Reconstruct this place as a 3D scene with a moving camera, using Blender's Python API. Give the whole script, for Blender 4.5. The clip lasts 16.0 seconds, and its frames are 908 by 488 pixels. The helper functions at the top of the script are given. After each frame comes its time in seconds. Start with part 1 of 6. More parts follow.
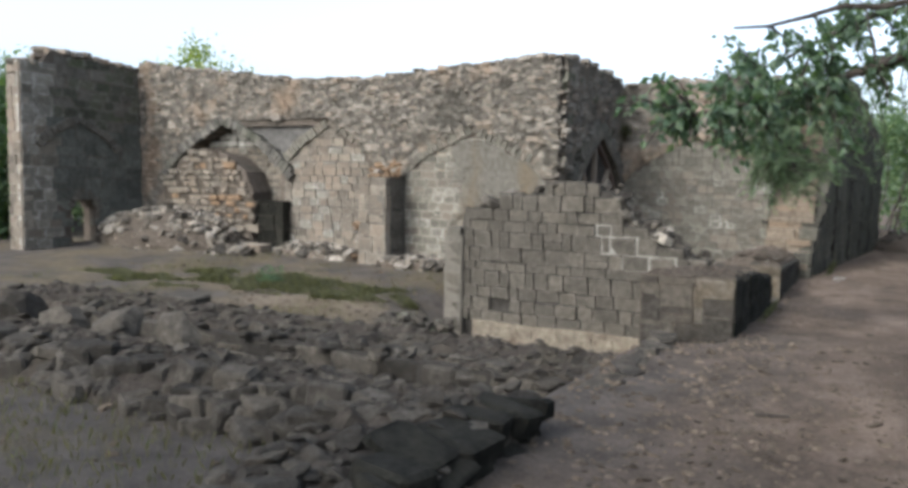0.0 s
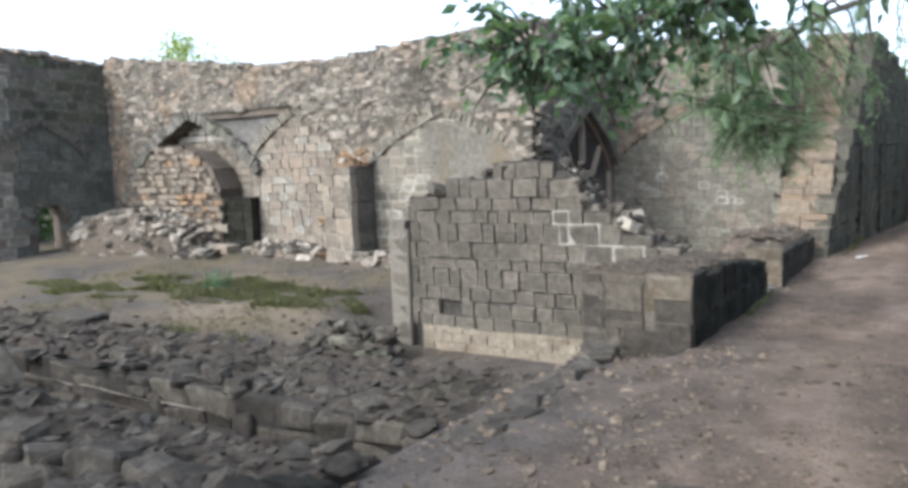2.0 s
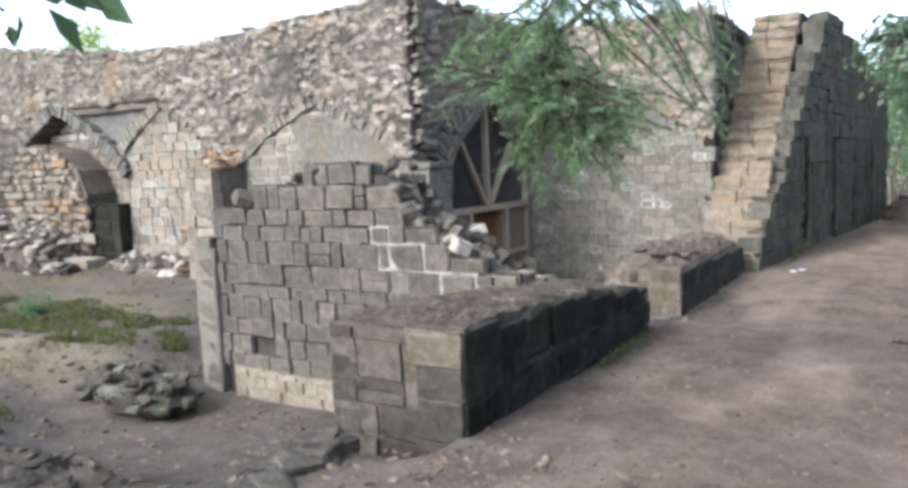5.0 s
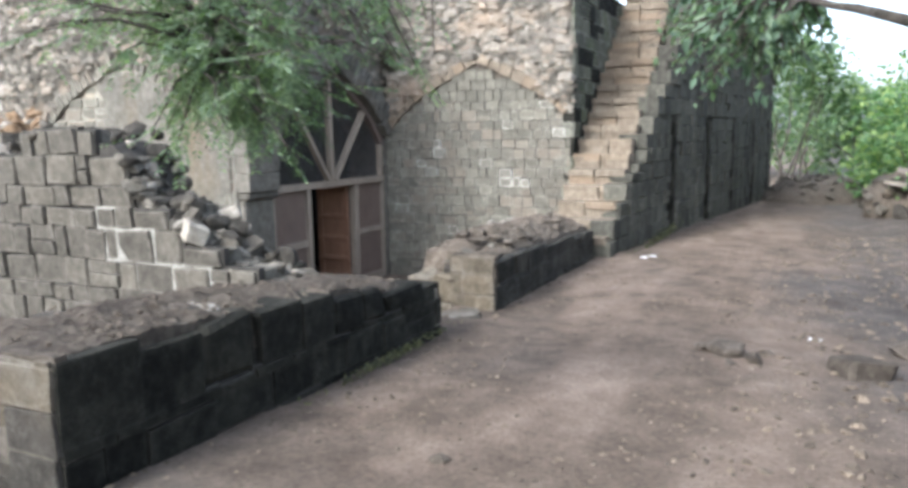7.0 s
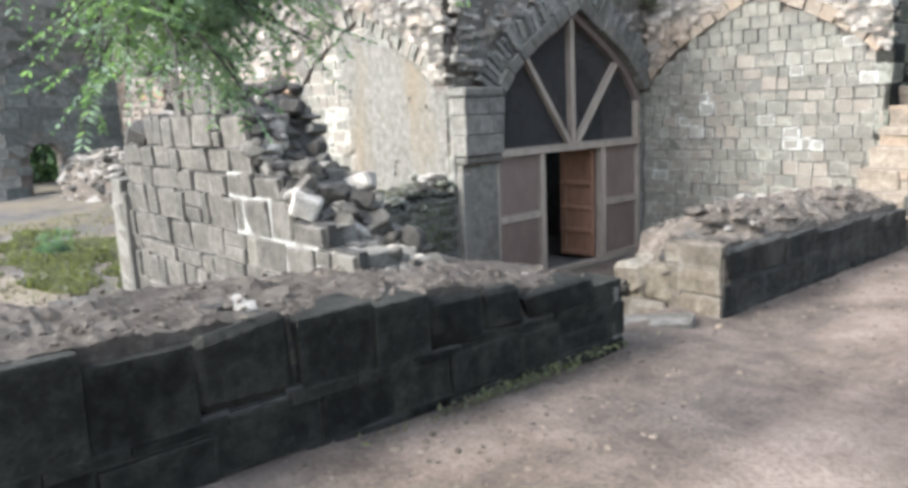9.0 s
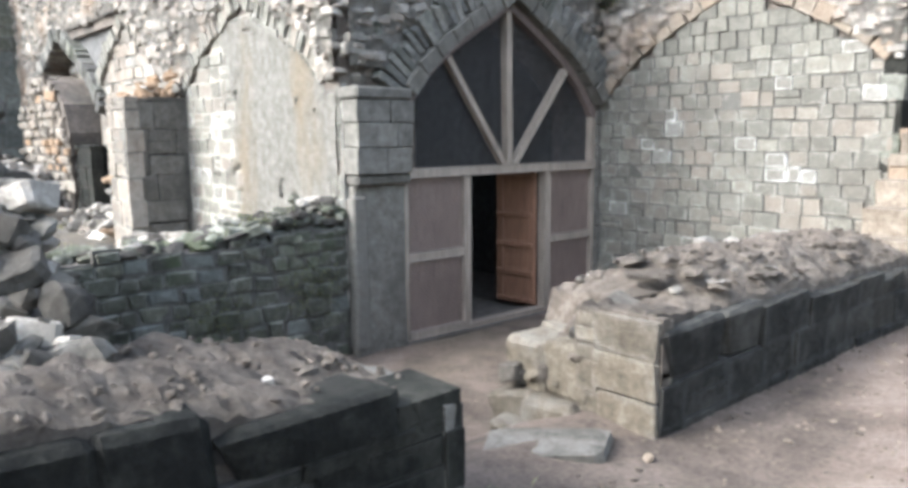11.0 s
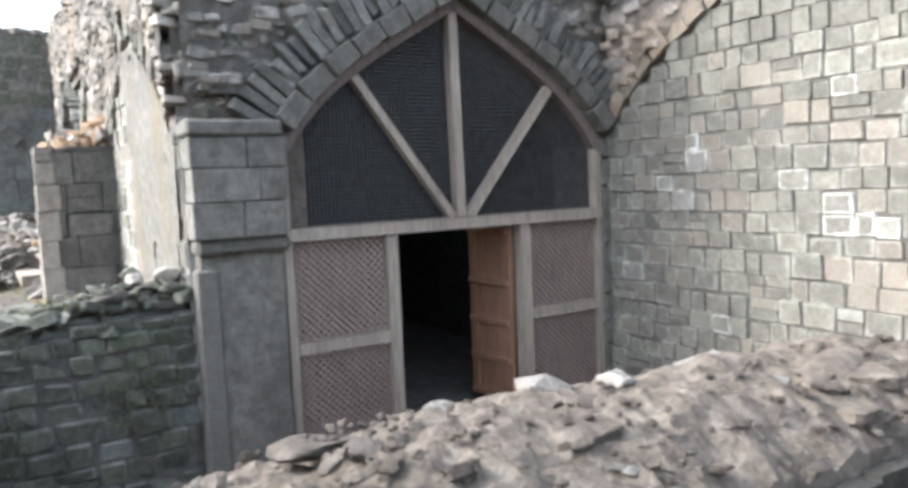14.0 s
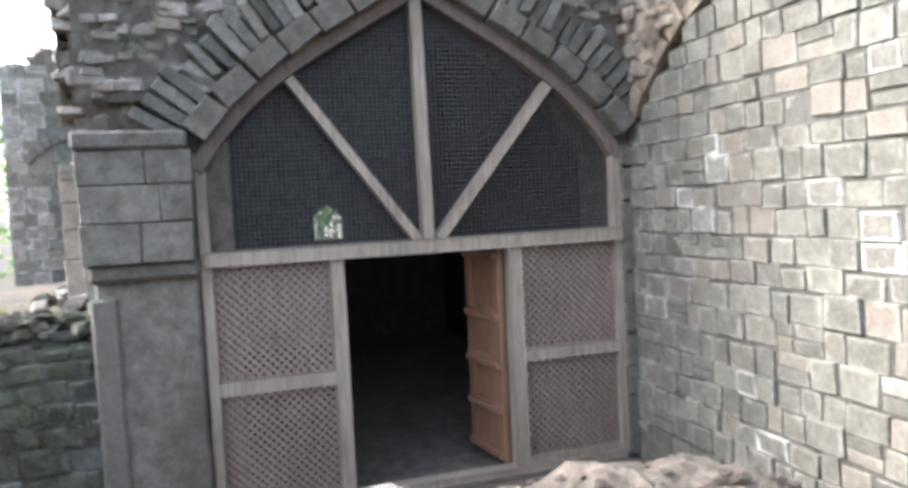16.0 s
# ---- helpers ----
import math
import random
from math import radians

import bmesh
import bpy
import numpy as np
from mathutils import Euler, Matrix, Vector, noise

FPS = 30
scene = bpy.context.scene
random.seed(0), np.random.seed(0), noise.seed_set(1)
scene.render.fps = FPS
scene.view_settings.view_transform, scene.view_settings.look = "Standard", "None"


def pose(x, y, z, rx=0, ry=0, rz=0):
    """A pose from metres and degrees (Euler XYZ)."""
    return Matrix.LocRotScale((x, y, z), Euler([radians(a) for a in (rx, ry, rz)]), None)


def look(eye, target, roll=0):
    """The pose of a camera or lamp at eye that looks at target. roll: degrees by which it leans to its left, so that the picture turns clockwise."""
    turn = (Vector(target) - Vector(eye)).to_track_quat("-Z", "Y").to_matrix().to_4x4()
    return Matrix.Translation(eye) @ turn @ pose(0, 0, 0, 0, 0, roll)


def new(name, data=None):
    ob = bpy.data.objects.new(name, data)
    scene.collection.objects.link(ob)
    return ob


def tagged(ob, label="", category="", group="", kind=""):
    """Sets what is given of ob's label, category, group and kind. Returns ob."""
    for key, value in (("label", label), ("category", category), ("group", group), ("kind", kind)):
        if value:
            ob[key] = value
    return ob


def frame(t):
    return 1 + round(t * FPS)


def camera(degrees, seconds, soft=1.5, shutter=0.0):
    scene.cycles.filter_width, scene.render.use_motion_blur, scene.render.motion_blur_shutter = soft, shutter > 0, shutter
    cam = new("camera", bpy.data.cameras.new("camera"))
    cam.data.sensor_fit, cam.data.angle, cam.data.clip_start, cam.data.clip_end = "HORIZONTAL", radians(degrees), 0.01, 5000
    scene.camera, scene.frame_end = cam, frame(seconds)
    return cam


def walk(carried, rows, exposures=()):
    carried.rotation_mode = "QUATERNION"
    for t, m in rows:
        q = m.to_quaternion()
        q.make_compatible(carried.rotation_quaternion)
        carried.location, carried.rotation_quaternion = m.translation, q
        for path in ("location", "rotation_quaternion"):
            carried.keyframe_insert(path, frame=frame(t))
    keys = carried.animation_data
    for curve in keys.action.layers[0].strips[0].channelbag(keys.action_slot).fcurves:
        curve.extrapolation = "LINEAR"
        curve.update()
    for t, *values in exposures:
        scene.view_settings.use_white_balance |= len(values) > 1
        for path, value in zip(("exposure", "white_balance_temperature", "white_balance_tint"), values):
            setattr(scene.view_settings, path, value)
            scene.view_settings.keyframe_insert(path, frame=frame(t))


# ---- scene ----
cam = camera(62.4, 16.0, soft=3.7)
K = 1.1    # size of the place
PATH = [
    (0, (0.095, 0.061, 1.524), (-0.863, 1.809, 1.36), 1.0),
    (0.5, (0.209, 0.556, 1.509), (-0.745, 2.307, 1.355), -0.0),
    (1, (0.304, 1.022, 1.506), (-0.648, 2.77, 1.317), -1.0),
    (1.5, (0.404, 1.574, 1.499), (-0.585, 3.303, 1.313), -0.8),
    (2, (0.541, 2.059, 1.516), (-0.51, 3.748, 1.314), -1.9),
    (2.5, (0.639, 2.599, 1.524), (-0.357, 4.321, 1.314), -2.4),
    (3, (0.73, 3.045, 1.505), (-0.352, 4.712, 1.277), -3.4),
    (3.5, (0.819, 3.503, 1.54), (-0.16, 5.237, 1.35), -4.2),
    (3.7, (0.859, 3.633, 1.545), (-0.131, 5.363, 1.378), -3.8),
    (5.8, (1.369, 5.61, 1.462), (0.345, 7.311, 1.218), -1.8),
    (6, (1.444, 5.76, 1.454), (0.536, 7.525, 1.204), -1.8),
    (6.5, (1.609, 6.159, 1.495), (0.85, 7.996, 1.273), -0.8),
    (7, (1.792, 6.515, 1.455), (0.931, 8.298, 1.168), -1.0),
    (7.5, (1.932, 6.974, 1.369), (0.938, 8.679, 1.042), -4.3),
    (8, (1.998, 7.438, 1.337), (0.745, 8.966, 1.028), -3.1),
    (10.5, (0.977, 9.893, 1.191), (-0.588, 11.074, 0.797), -2.8),
    (11, (0.78, 10.474, 1.08), (-0.699, 11.79, 0.796), -0.5),
    (11.5, (0.61, 10.982, 1.049), (-0.876, 12.278, 0.718), -2.4),
    (12, (0.557, 11.506, 1.053), (-0.827, 12.889, 0.637), -1.1),
    (12.5, (0.502, 12.011, 1.045), (-1.013, 13.262, 0.669), -2.3),
    (13, (0.337, 12.546, 1.081), (-1.167, 13.816, 0.723), -2.5),
    (13.5, (0.232, 12.988, 1.066), (-1.395, 14.104, 0.736), -1.7),
    (14, (0.182, 13.493, 1.065), (-1.536, 14.504, 0.897), -2.4),
    (14.5, (0.151, 14.038, 1.047), (-1.661, 14.86, 0.85), -2.3),
    (15, (0.026, 14.541, 1.022), (-1.807, 15.337, 0.934), -1.5),
    (15.5, (0.019, 15.067, 0.997), (-1.866, 15.72, 0.847), -2.5),
    (16, (-0.077, 15.451, 1.022), (-1.988, 16.03, 0.907), -2.8),
]
EXPOSURE = [(0.0, 1.4, 5850, 8), (0.5, 1.52, 5800, 8), (1.0, 1.52, 5750, 8), (1.5, 1.84, 5700, 8), (2.5, 1.95, 5650, 8), (3.5, 2.24, 5600, 9), (6.0, 2.15, 5600, 8), (8.0, 2.6, 5600, 8), (10.5, 2.92, 5500, 8), (12.5, 2.86, 5500, 8), (16.0, 3.27, 5650, 10)]
walk(cam, [(t, look([K * v for v in eye], [K * v for v in target], roll)) for t, eye, target, roll in PATH], EXPOSURE)
import collections

# ---------------------------------------------------------------- light
SUN_AZ, SUN_EL = 202.0, 38.0      # degrees clockwise from +Y, and above the horizon
world = bpy.data.worlds.new("sky")
scene.world = world
world.use_nodes = True
wn = world.node_tree
sky = wn.nodes.new("ShaderNodeTexSky")
sky.sky_type, sky.sun_disc = "NISHITA", False
sky.sun_elevation, sky.sun_rotation = radians(SUN_EL), radians(SUN_AZ)
sky.dust_density, sky.air_density, sky.ozone_density = 4.0, 1.0, 1.2
haze = wn.nodes.new("ShaderNodeHueSaturation")
haze.inputs["Saturation"].default_value = 0.5
wn.links.new(sky.outputs[0], haze.inputs["Color"])
wn.links.new(haze.outputs[0], wn.nodes["Background"].inputs[0])
wn.nodes["Background"].inputs[1].default_value = 0.15
sun_data = bpy.data.lights.new("sun", "SUN")
sun_data.energy, sun_data.angle, sun_data.color = 0.85, radians(14), (1.0, 0.93, 0.83)
sun = new("sun", sun_data)
sd = Vector((math.sin(radians(SUN_AZ)) * math.cos(radians(SUN_EL)), math.cos(radians(SUN_AZ)) * math.cos(radians(SUN_EL)), math.sin(radians(SUN_EL))))
sun.matrix_basis = look(sd * 60, (0, 0, 0))

# ---------------------------------------------------------------- materials


def nodes_of(name):
    m = bpy.data.materials.new(name)
    m.use_nodes = True
    nt = m.node_tree
    return m, nt, nt.nodes["Principled BSDF"]


def ramp(nt, source, stops):
    r = nt.nodes.new("ShaderNodeValToRGB")
    els = r.color_ramp.elements
    while len(els) < len(stops):
        els.new(0.5)
    for e, (p, c) in zip(els, stops):
        e.position, e.color = p, (*c, 1)
    nt.links.new(source, r.inputs[0])
    return r.outputs[0]


def noise_of(nt, coords, scale, detail=4.0, rough=0.6, stretch=None):
    n = nt.nodes.new("ShaderNodeTexNoise")
    n.inputs["Scale"].default_value, n.inputs["Detail"].default_value, n.inputs["Roughness"].default_value = scale, detail, rough
    if stretch:
        mp = nt.nodes.new("ShaderNodeMapping")
        mp.inputs["Scale"].default_value = stretch
        nt.links.new(coords, mp.inputs[0])
        coords = mp.outputs[0]
    nt.links.new(coords, n.inputs["Vector"])
    return n.outputs[0]


def mix(nt, kind, fac, a, b):
    m = nt.nodes.new("ShaderNodeMix")
    m.data_type, m.blend_type = "RGBA", kind
    for sock, v in ((m.inputs[0], fac), (m.inputs[6], a), (m.inputs[7], b)):
        if isinstance(v, (int, float)):
            sock.default_value = v
        elif isinstance(v, tuple):
            sock.default_value = (*v, 1)
        else:
            nt.links.new(v, sock)
    return m.outputs[2]


def maprange(nt, source, a, b, c, d):
    m = nt.nodes.new("ShaderNodeMapRange")
    for i, v in enumerate((a, b, c, d)):
        m.inputs[i + 1].default_value = v
    nt.links.new(source, m.inputs[0])
    return m.outputs[0]


def stone_mat(name, dark, mid, light, scale=5.0, vary=0.35, island=False, stain=None, stain_amount=0.5, stain_scale=0.9, bump=0.5, rough=0.92, warm=None, patch=None, streak=None, rim=None, rim_amount=0.6, rim_noise=0.85):
    """Weathered stone: three tones of grain, a tone of its own for each piece, large stains, pitted relief."""
    m, nt, b = nodes_of(name)
    dark, mid, light, stain, warm = [c and (c[0] * 0.645, c[1] * 0.655, c[2] * 0.65) for c in (dark, mid, light, stain, warm)]
    pos = nt.nodes.new("ShaderNodeNewGeometry")
    coords = pos.outputs["Position"]
    grain = noise_of(nt, coords, scale * 2.2, 7.0, 0.7)
    col = ramp(nt, grain, [(0.28, dark), (0.5, mid), (0.72, light)])
    info = nt.nodes.new("ShaderNodeObjectInfo")
    rnd = pos.outputs["Random Per Island"] if island else info.outputs["Random"]
    tone = ramp(nt, rnd, [(0.0, (1 - vary,) * 3), (0.55, (1.0, 1.0, 1.0)), (1.0, (1 + vary, 1 + vary * 0.95, 1 + vary * 0.85))])
    col = mix(nt, "MULTIPLY", 1.0, col, tone)
    if warm:
        second = nt.nodes.new("ShaderNodeMath")
        second.operation = "FRACT"
        times = nt.nodes.new("ShaderNodeMath")
        times.operation = "MULTIPLY"
        times.inputs[1].default_value = 7.31
        nt.links.new(rnd, times.inputs[0])
        nt.links.new(times.outputs[0], second.inputs[0])
        col = mix(nt, "MIX", maprange(nt, second.outputs[0], 0.55, 1.0, 0.0, 0.7), col, warm)
    blot = noise_of(nt, coords, stain_scale, 5.0, 0.65, streak)
    if stain:
        col = mix(nt, "MIX", maprange(nt, blot, 0.5, 0.68, 0.0, stain_amount), col, stain)
    # warm blotches put orange sunlight on the wall into the stone colour
    if patch:
        col = mix(nt, "MIX", maprange(nt, noise_of(nt, coords, 0.75, 3.0, 0.5), 0.53, 0.68, 0.0, 0.75), col, patch)
    if rim:
        # mortar smeared over the edges of each stone
        tc = nt.nodes.new("ShaderNodeTexCoord")
        ab = nt.nodes.new("ShaderNodeVectorMath")
        ab.operation = "ABSOLUTE"
        nt.links.new(tc.outputs["Object"], ab.inputs[0])
        sx = nt.nodes.new("ShaderNodeSeparateXYZ")
        nt.links.new(ab.outputs[0], sx.inputs[0])
        far = nt.nodes.new("ShaderNodeMath")
        far.operation = "MAXIMUM"
        nt.links.new(sx.outputs[0], far.inputs[0])
        nt.links.new(sx.outputs[2], far.inputs[1])
        wob = nt.nodes.new("ShaderNodeMath")
        wob.operation = "MULTIPLY_ADD"
        wob.inputs[1].default_value = rim_noise
        nt.links.new(noise_of(nt, coords, 6.0, 5.0, 0.7), wob.inputs[0])
        nt.links.new(far.outputs[0], wob.inputs[2])
        col = mix(nt, "MIX", maprange(nt, wob.outputs[0], 0.375 + 0.5 * rim_noise, 0.375 + 0.712 * rim_noise, 0.0, rim_amount), col, rim)
    fine = noise_of(nt, coords, scale * 9, 5.0, 0.7)
    col = mix(nt, "MULTIPLY", 0.6, col, ramp(nt, fine, [(0.3, (0.62, 0.6, 0.58)), (0.6, (1.08, 1.08, 1.08))]))
    nt.links.new(col, b.inputs["Base Color"])
    b.inputs["Roughness"].default_value = rough
    b.inputs["Specular IOR Level"].default_value = 0.1
    bp = nt.nodes.new("ShaderNodeBump")
    bp.inputs["Strength"].default_value, bp.inputs["Distance"].default_value = bump, 0.03
    add = nt.nodes.new("ShaderNodeMath")
    add.operation = "ADD"
    nt.links.new(grain, add.inputs[0])
    nt.links.new(fine, add.inputs[1])
    nt.links.new(add.outputs[0], bp.inputs["Height"])
    nt.links.new(bp.outputs[0], b.inputs["Normal"])
    return m


def wood_mat(name, dark, light, axis=(14, 14, 1.2), rough=0.7):
    m, nt, b = nodes_of(name)
    tc = nt.nodes.new("ShaderNodeTexCoord")
    grain = noise_of(nt, tc.outputs["Object"], 3.0, 6.0, 0.65, axis)
    blot = noise_of(nt, tc.outputs["Object"], 1.6, 3.0)
    col = ramp(nt, grain, [(0.3, dark), (0.7, light)])
    col = mix(nt, "MULTIPLY", 0.7, col, ramp(nt, blot, [(0.3, (0.7, 0.68, 0.66)), (0.7, (1.1, 1.1, 1.1))]))
    nt.links.new(col, b.inputs["Base Color"])
    b.inputs["Roughness"].default_value = rough
    bp = nt.nodes.new("ShaderNodeBump")
    bp.inputs["Strength"].default_value, bp.inputs["Distance"].default_value = 0.3, 0.01
    nt.links.new(grain, bp.inputs["Height"])
    nt.links.new(bp.outputs[0], b.inputs["Normal"])
    return m


def leaf_mat(name, dark, light, back):
    m, nt, b = nodes_of(name)
    pos = nt.nodes.new("ShaderNodeNewGeometry")
    col = ramp(nt, pos.outputs["Random Per Island"], [(0.0, dark), (0.6, light), (1.0, back)])
    nt.links.new(col, b.inputs["Base Color"])
    b.inputs["Roughness"].default_value = 0.55
    tr = nt.nodes.new("ShaderNodeBsdfTranslucent")
    nt.links.new(mix(nt, "MULTIPLY", 1.0, col, (1.6, 1.8, 0.7)), tr.inputs[0])
    ms = nt.nodes.new("ShaderNodeMixShader")
    ms.inputs[0].default_value = 0.42
    nt.links.new(b.outputs[0], ms.inputs[1])
    nt.links.new(tr.outputs[0], ms.inputs[2])
    nt.links.new(ms.outputs[0], nt.nodes["Material Output"].inputs[0])
    return m


def soil_mat(name):
    """Trodden red-brown earth with painted streaks of sunlight, grey dust, dry grass and grit."""
    m, nt, b = nodes_of(name)
    pos = nt.nodes.new("ShaderNodeNewGeometry")
    c = pos.outputs["Position"]
    big = noise_of(nt, c, 0.33, 4.0, 0.55)
    mid = noise_of(nt, c, 2.3, 6.0, 0.7)
    grit = noise_of(nt, c, 34.0, 4.0, 0.75)
    earth = ramp(nt, mid, [(0.3, (0.08, 0.064, 0.05)), (0.5, (0.138, 0.109, 0.085)), (0.7, (0.21, 0.168, 0.134))])
    grey = ramp(nt, mid, [(0.3, (0.06, 0.055, 0.05)), (0.7, (0.15, 0.136, 0.124))])
    sep = nt.nodes.new("ShaderNodeSeparateXYZ")
    nt.links.new(c, sep.inputs[0])
    wander = nt.nodes.new("ShaderNodeMath")
    wander.operation = "MULTIPLY_ADD"
    wander.inputs[1].default_value = 5.0
    nt.links.new(big, wander.inputs[0])
    nt.links.new(sep.outputs[0], wander.inputs[2])
    track = maprange(nt, wander.outputs[0], 0.2, 2.6, 0.0, 1.0)
    verge = maprange(nt, wander.outputs[0], 3.9, 5.3, 1.0, 0.1)
    both = nt.nodes.new("ShaderNodeMath")
    both.operation = "MULTIPLY"
    nt.links.new(track, both.inputs[0])
    nt.links.new(verge, both.inputs[1])
    court = nt.nodes.new("ShaderNodeMath")
    court.operation = "MULTIPLY"
    nt.links.new(maprange(nt, sep.outputs[1], 11.8, 12.6, 0.0, 0.8), court.inputs[0])
    fore = nt.nodes.new("ShaderNodeMath")
    fore.operation = "MULTIPLY"
    nt.links.new(maprange(nt, sep.outputs[0], -6.1, -5.8, 0.0, 1.0), fore.inputs[0])
    nt.links.new(maprange(nt, sep.outputs[0], -0.4, 0.6, 1.0, 0.0), fore.inputs[1])
    nt.links.new(fore.outputs[0], court.inputs[1])
    red = nt.nodes.new("ShaderNodeMath")
    red.operation = "MAXIMUM"
    nt.links.new(both.outputs[0], red.inputs[0])
    nt.links.new(court.outputs[0], red.inputs[1])
    col = mix(nt, "MIX", red.outputs[0], grey, earth)
    # pale pinkish streaks paint patches of sunlight onto the track
    sun_streaks = noise_of(nt, c, 0.45, 4.0, 0.6, (1.6, 0.5, 1))
    # weight of that painted sunlight, on the red earth only
    worn = nt.nodes.new("ShaderNodeMath")
    worn.operation = "MULTIPLY"
    nt.links.new(maprange(nt, sun_streaks, 0.46, 0.6, 0.0, 0.9), worn.inputs[0])
    nt.links.new(red.outputs[0], worn.inputs[1])
    col = mix(nt, "MIX", worn.outputs[0], col, ramp(nt, mid, [(0.3, (0.168, 0.129, 0.1)), (0.7, (0.29, 0.23, 0.185))]))
    away = nt.nodes.new("ShaderNodeVectorMath")
    away.operation = "MULTIPLY_ADD"
    away.inputs[1].default_value, away.inputs[2].default_value = (0.52, 0.95, 0.0), (4.4, -10.0, 0.0)
    nt.links.new(c, away.inputs[0])
    apart = nt.nodes.new("ShaderNodeVectorMath")
    apart.operation = "LENGTH"
    nt.links.new(away.outputs[0], apart.inputs[0])
    rag = nt.nodes.new("ShaderNodeMath")
    rag.operation = "MULTIPLY_ADD"
    rag.inputs[1].default_value = 1.6
    nt.links.new(noise_of(nt, c, 1.7, 5.0, 0.65), rag.inputs[0])
    nt.links.new(apart.outputs["Value"], rag.inputs[2])
    col = mix(nt, "MIX", maprange(nt, rag.outputs[0], 1.9, 1.4, 0.0, 0.8), col, ramp(nt, grit, [(0.3, (0.17, 0.14, 0.1)), (0.7, (0.31, 0.265, 0.2))]))
    dry = ramp(nt, grit, [(0.3, (0.09, 0.076, 0.048)), (0.7, (0.23, 0.195, 0.13))])
    yard = nt.nodes.new("ShaderNodeMath")
    yard.operation = "MULTIPLY"
    nt.links.new(maprange(nt, sep.outputs[0], -4.5, -6.5, 0.0, 1.0), yard.inputs[0])
    nt.links.new(maprange(nt, noise_of(nt, c, 0.8, 4.0), 0.42, 0.6, 0.0, 0.75), yard.inputs[1])
    col = mix(nt, "MIX", yard.outputs[0], col, dry)
    col = mix(nt, "MULTIPLY", 0.8, col, ramp(nt, grit, [(0.32, (0.55, 0.52, 0.5)), (0.52, (1.0, 1.0, 1.0)), (0.75, (1.3, 1.28, 1.25))]))
    col = mix(nt, "MULTIPLY", 1.0, col, (0.67, 0.645, 0.612))
    nt.links.new(col, b.inputs["Base Color"])
    b.inputs["Roughness"].default_value = 0.97
    b.inputs["Specular IOR Level"].default_value = 0.1
    bp = nt.nodes.new("ShaderNodeBump")
    bp.inputs["Strength"].default_value, bp.inputs["Distance"].default_value = 0.6, 0.03
    add = nt.nodes.new("ShaderNodeMath")
    add.operation = "ADD"
    nt.links.new(mid, add.inputs[0])
    nt.links.new(grit, add.inputs[1])
    nt.links.new(add.outputs[0], bp.inputs["Height"])
    nt.links.new(bp.outputs[0], b.inputs["Normal"])
    return m


def plain_mat(name, color, rough=0.8, metal=0.0):
    m, nt, b = nodes_of(name)
    pos = nt.nodes.new("ShaderNodeNewGeometry")
    n = noise_of(nt, pos.outputs["Position"], 14.0, 4.0)
    nt.links.new(ramp(nt, n, [(0.3, tuple(v * 0.75 for v in color)), (0.7, tuple(min(1, v * 1.15) for v in color))]), b.inputs["Base Color"])
    b.inputs["Roughness"].default_value, b.inputs["Metallic"].default_value = rough, metal
    return m


SOIL = soil_mat("soil")
MORTAR = stone_mat("mortar", (0.09, 0.075, 0.06), (0.16, 0.13, 0.105), (0.24, 0.2, 0.165), 4.0, 0.0, stain=(0.07, 0.065, 0.055), stain_amount=0.6)
DARKCORE = stone_mat("dark joint", (0.035, 0.032, 0.028), (0.065, 0.058, 0.05), (0.1, 0.09, 0.078), 4.0, 0.0)
BRICK = stone_mat("buff stone", (0.132, 0.119, 0.096), (0.19, 0.174, 0.141), (0.25, 0.231, 0.188), 4.0, 0.2, stain=(0.15, 0.13, 0.105), stain_amount=0.6, warm=(0.26, 0.21, 0.165), rim=(0.34, 0.317, 0.265), rim_amount=0.4)
BRICK_REST = stone_mat("buff stone rest", (0.132, 0.119, 0.096), (0.19, 0.174, 0.141), (0.25, 0.231, 0.188), 4.0, 0.2, island=True, stain=(0.15, 0.13, 0.105), stain_amount=0.6)
JOINT = stone_mat("grey old joint mortar", (0.07, 0.062, 0.051), (0.115, 0.103, 0.086), (0.17, 0.155, 0.132), 5.0, 0.0, stain=(0.24, 0.222, 0.19), stain_amount=0.4, stain_scale=1.6)
DARKEARTH = stone_mat("dark brown stony earth", (0.05, 0.041, 0.033), (0.092, 0.076, 0.062), (0.15, 0.127, 0.105), 5.0, 0.0, stain=(0.1, 0.09, 0.06), stain_amount=0.5, bump=0.9)
PLASTERWASH = stone_mat("pale streaked lime plaster", (0.22, 0.193, 0.155), (0.34, 0.308, 0.256), (0.47, 0.437, 0.375), 4.0, 0.0, stain=(0.36, 0.27, 0.17), stain_amount=0.7, stain_scale=1.5, streak=(1, 1, 0.22))
BRICK_LIME = stone_mat("limed stone", (0.18, 0.161, 0.132), (0.275, 0.252, 0.211), (0.37, 0.347, 0.302), 3.0, 0.2, stain=(0.21, 0.18, 0.15), stain_amount=0.85, stain_scale=5.0, rim=(0.44, 0.415, 0.368), rim_amount=0.7)
BRICK_FRAMED = stone_mat("stone with a limewashed edge", (0.15, 0.135, 0.11), (0.22, 0.2, 0.165), (0.3, 0.275, 0.225), 4.0, 0.15, rim=(0.46, 0.435, 0.385), rim_amount=0.8, rim_noise=0.5)
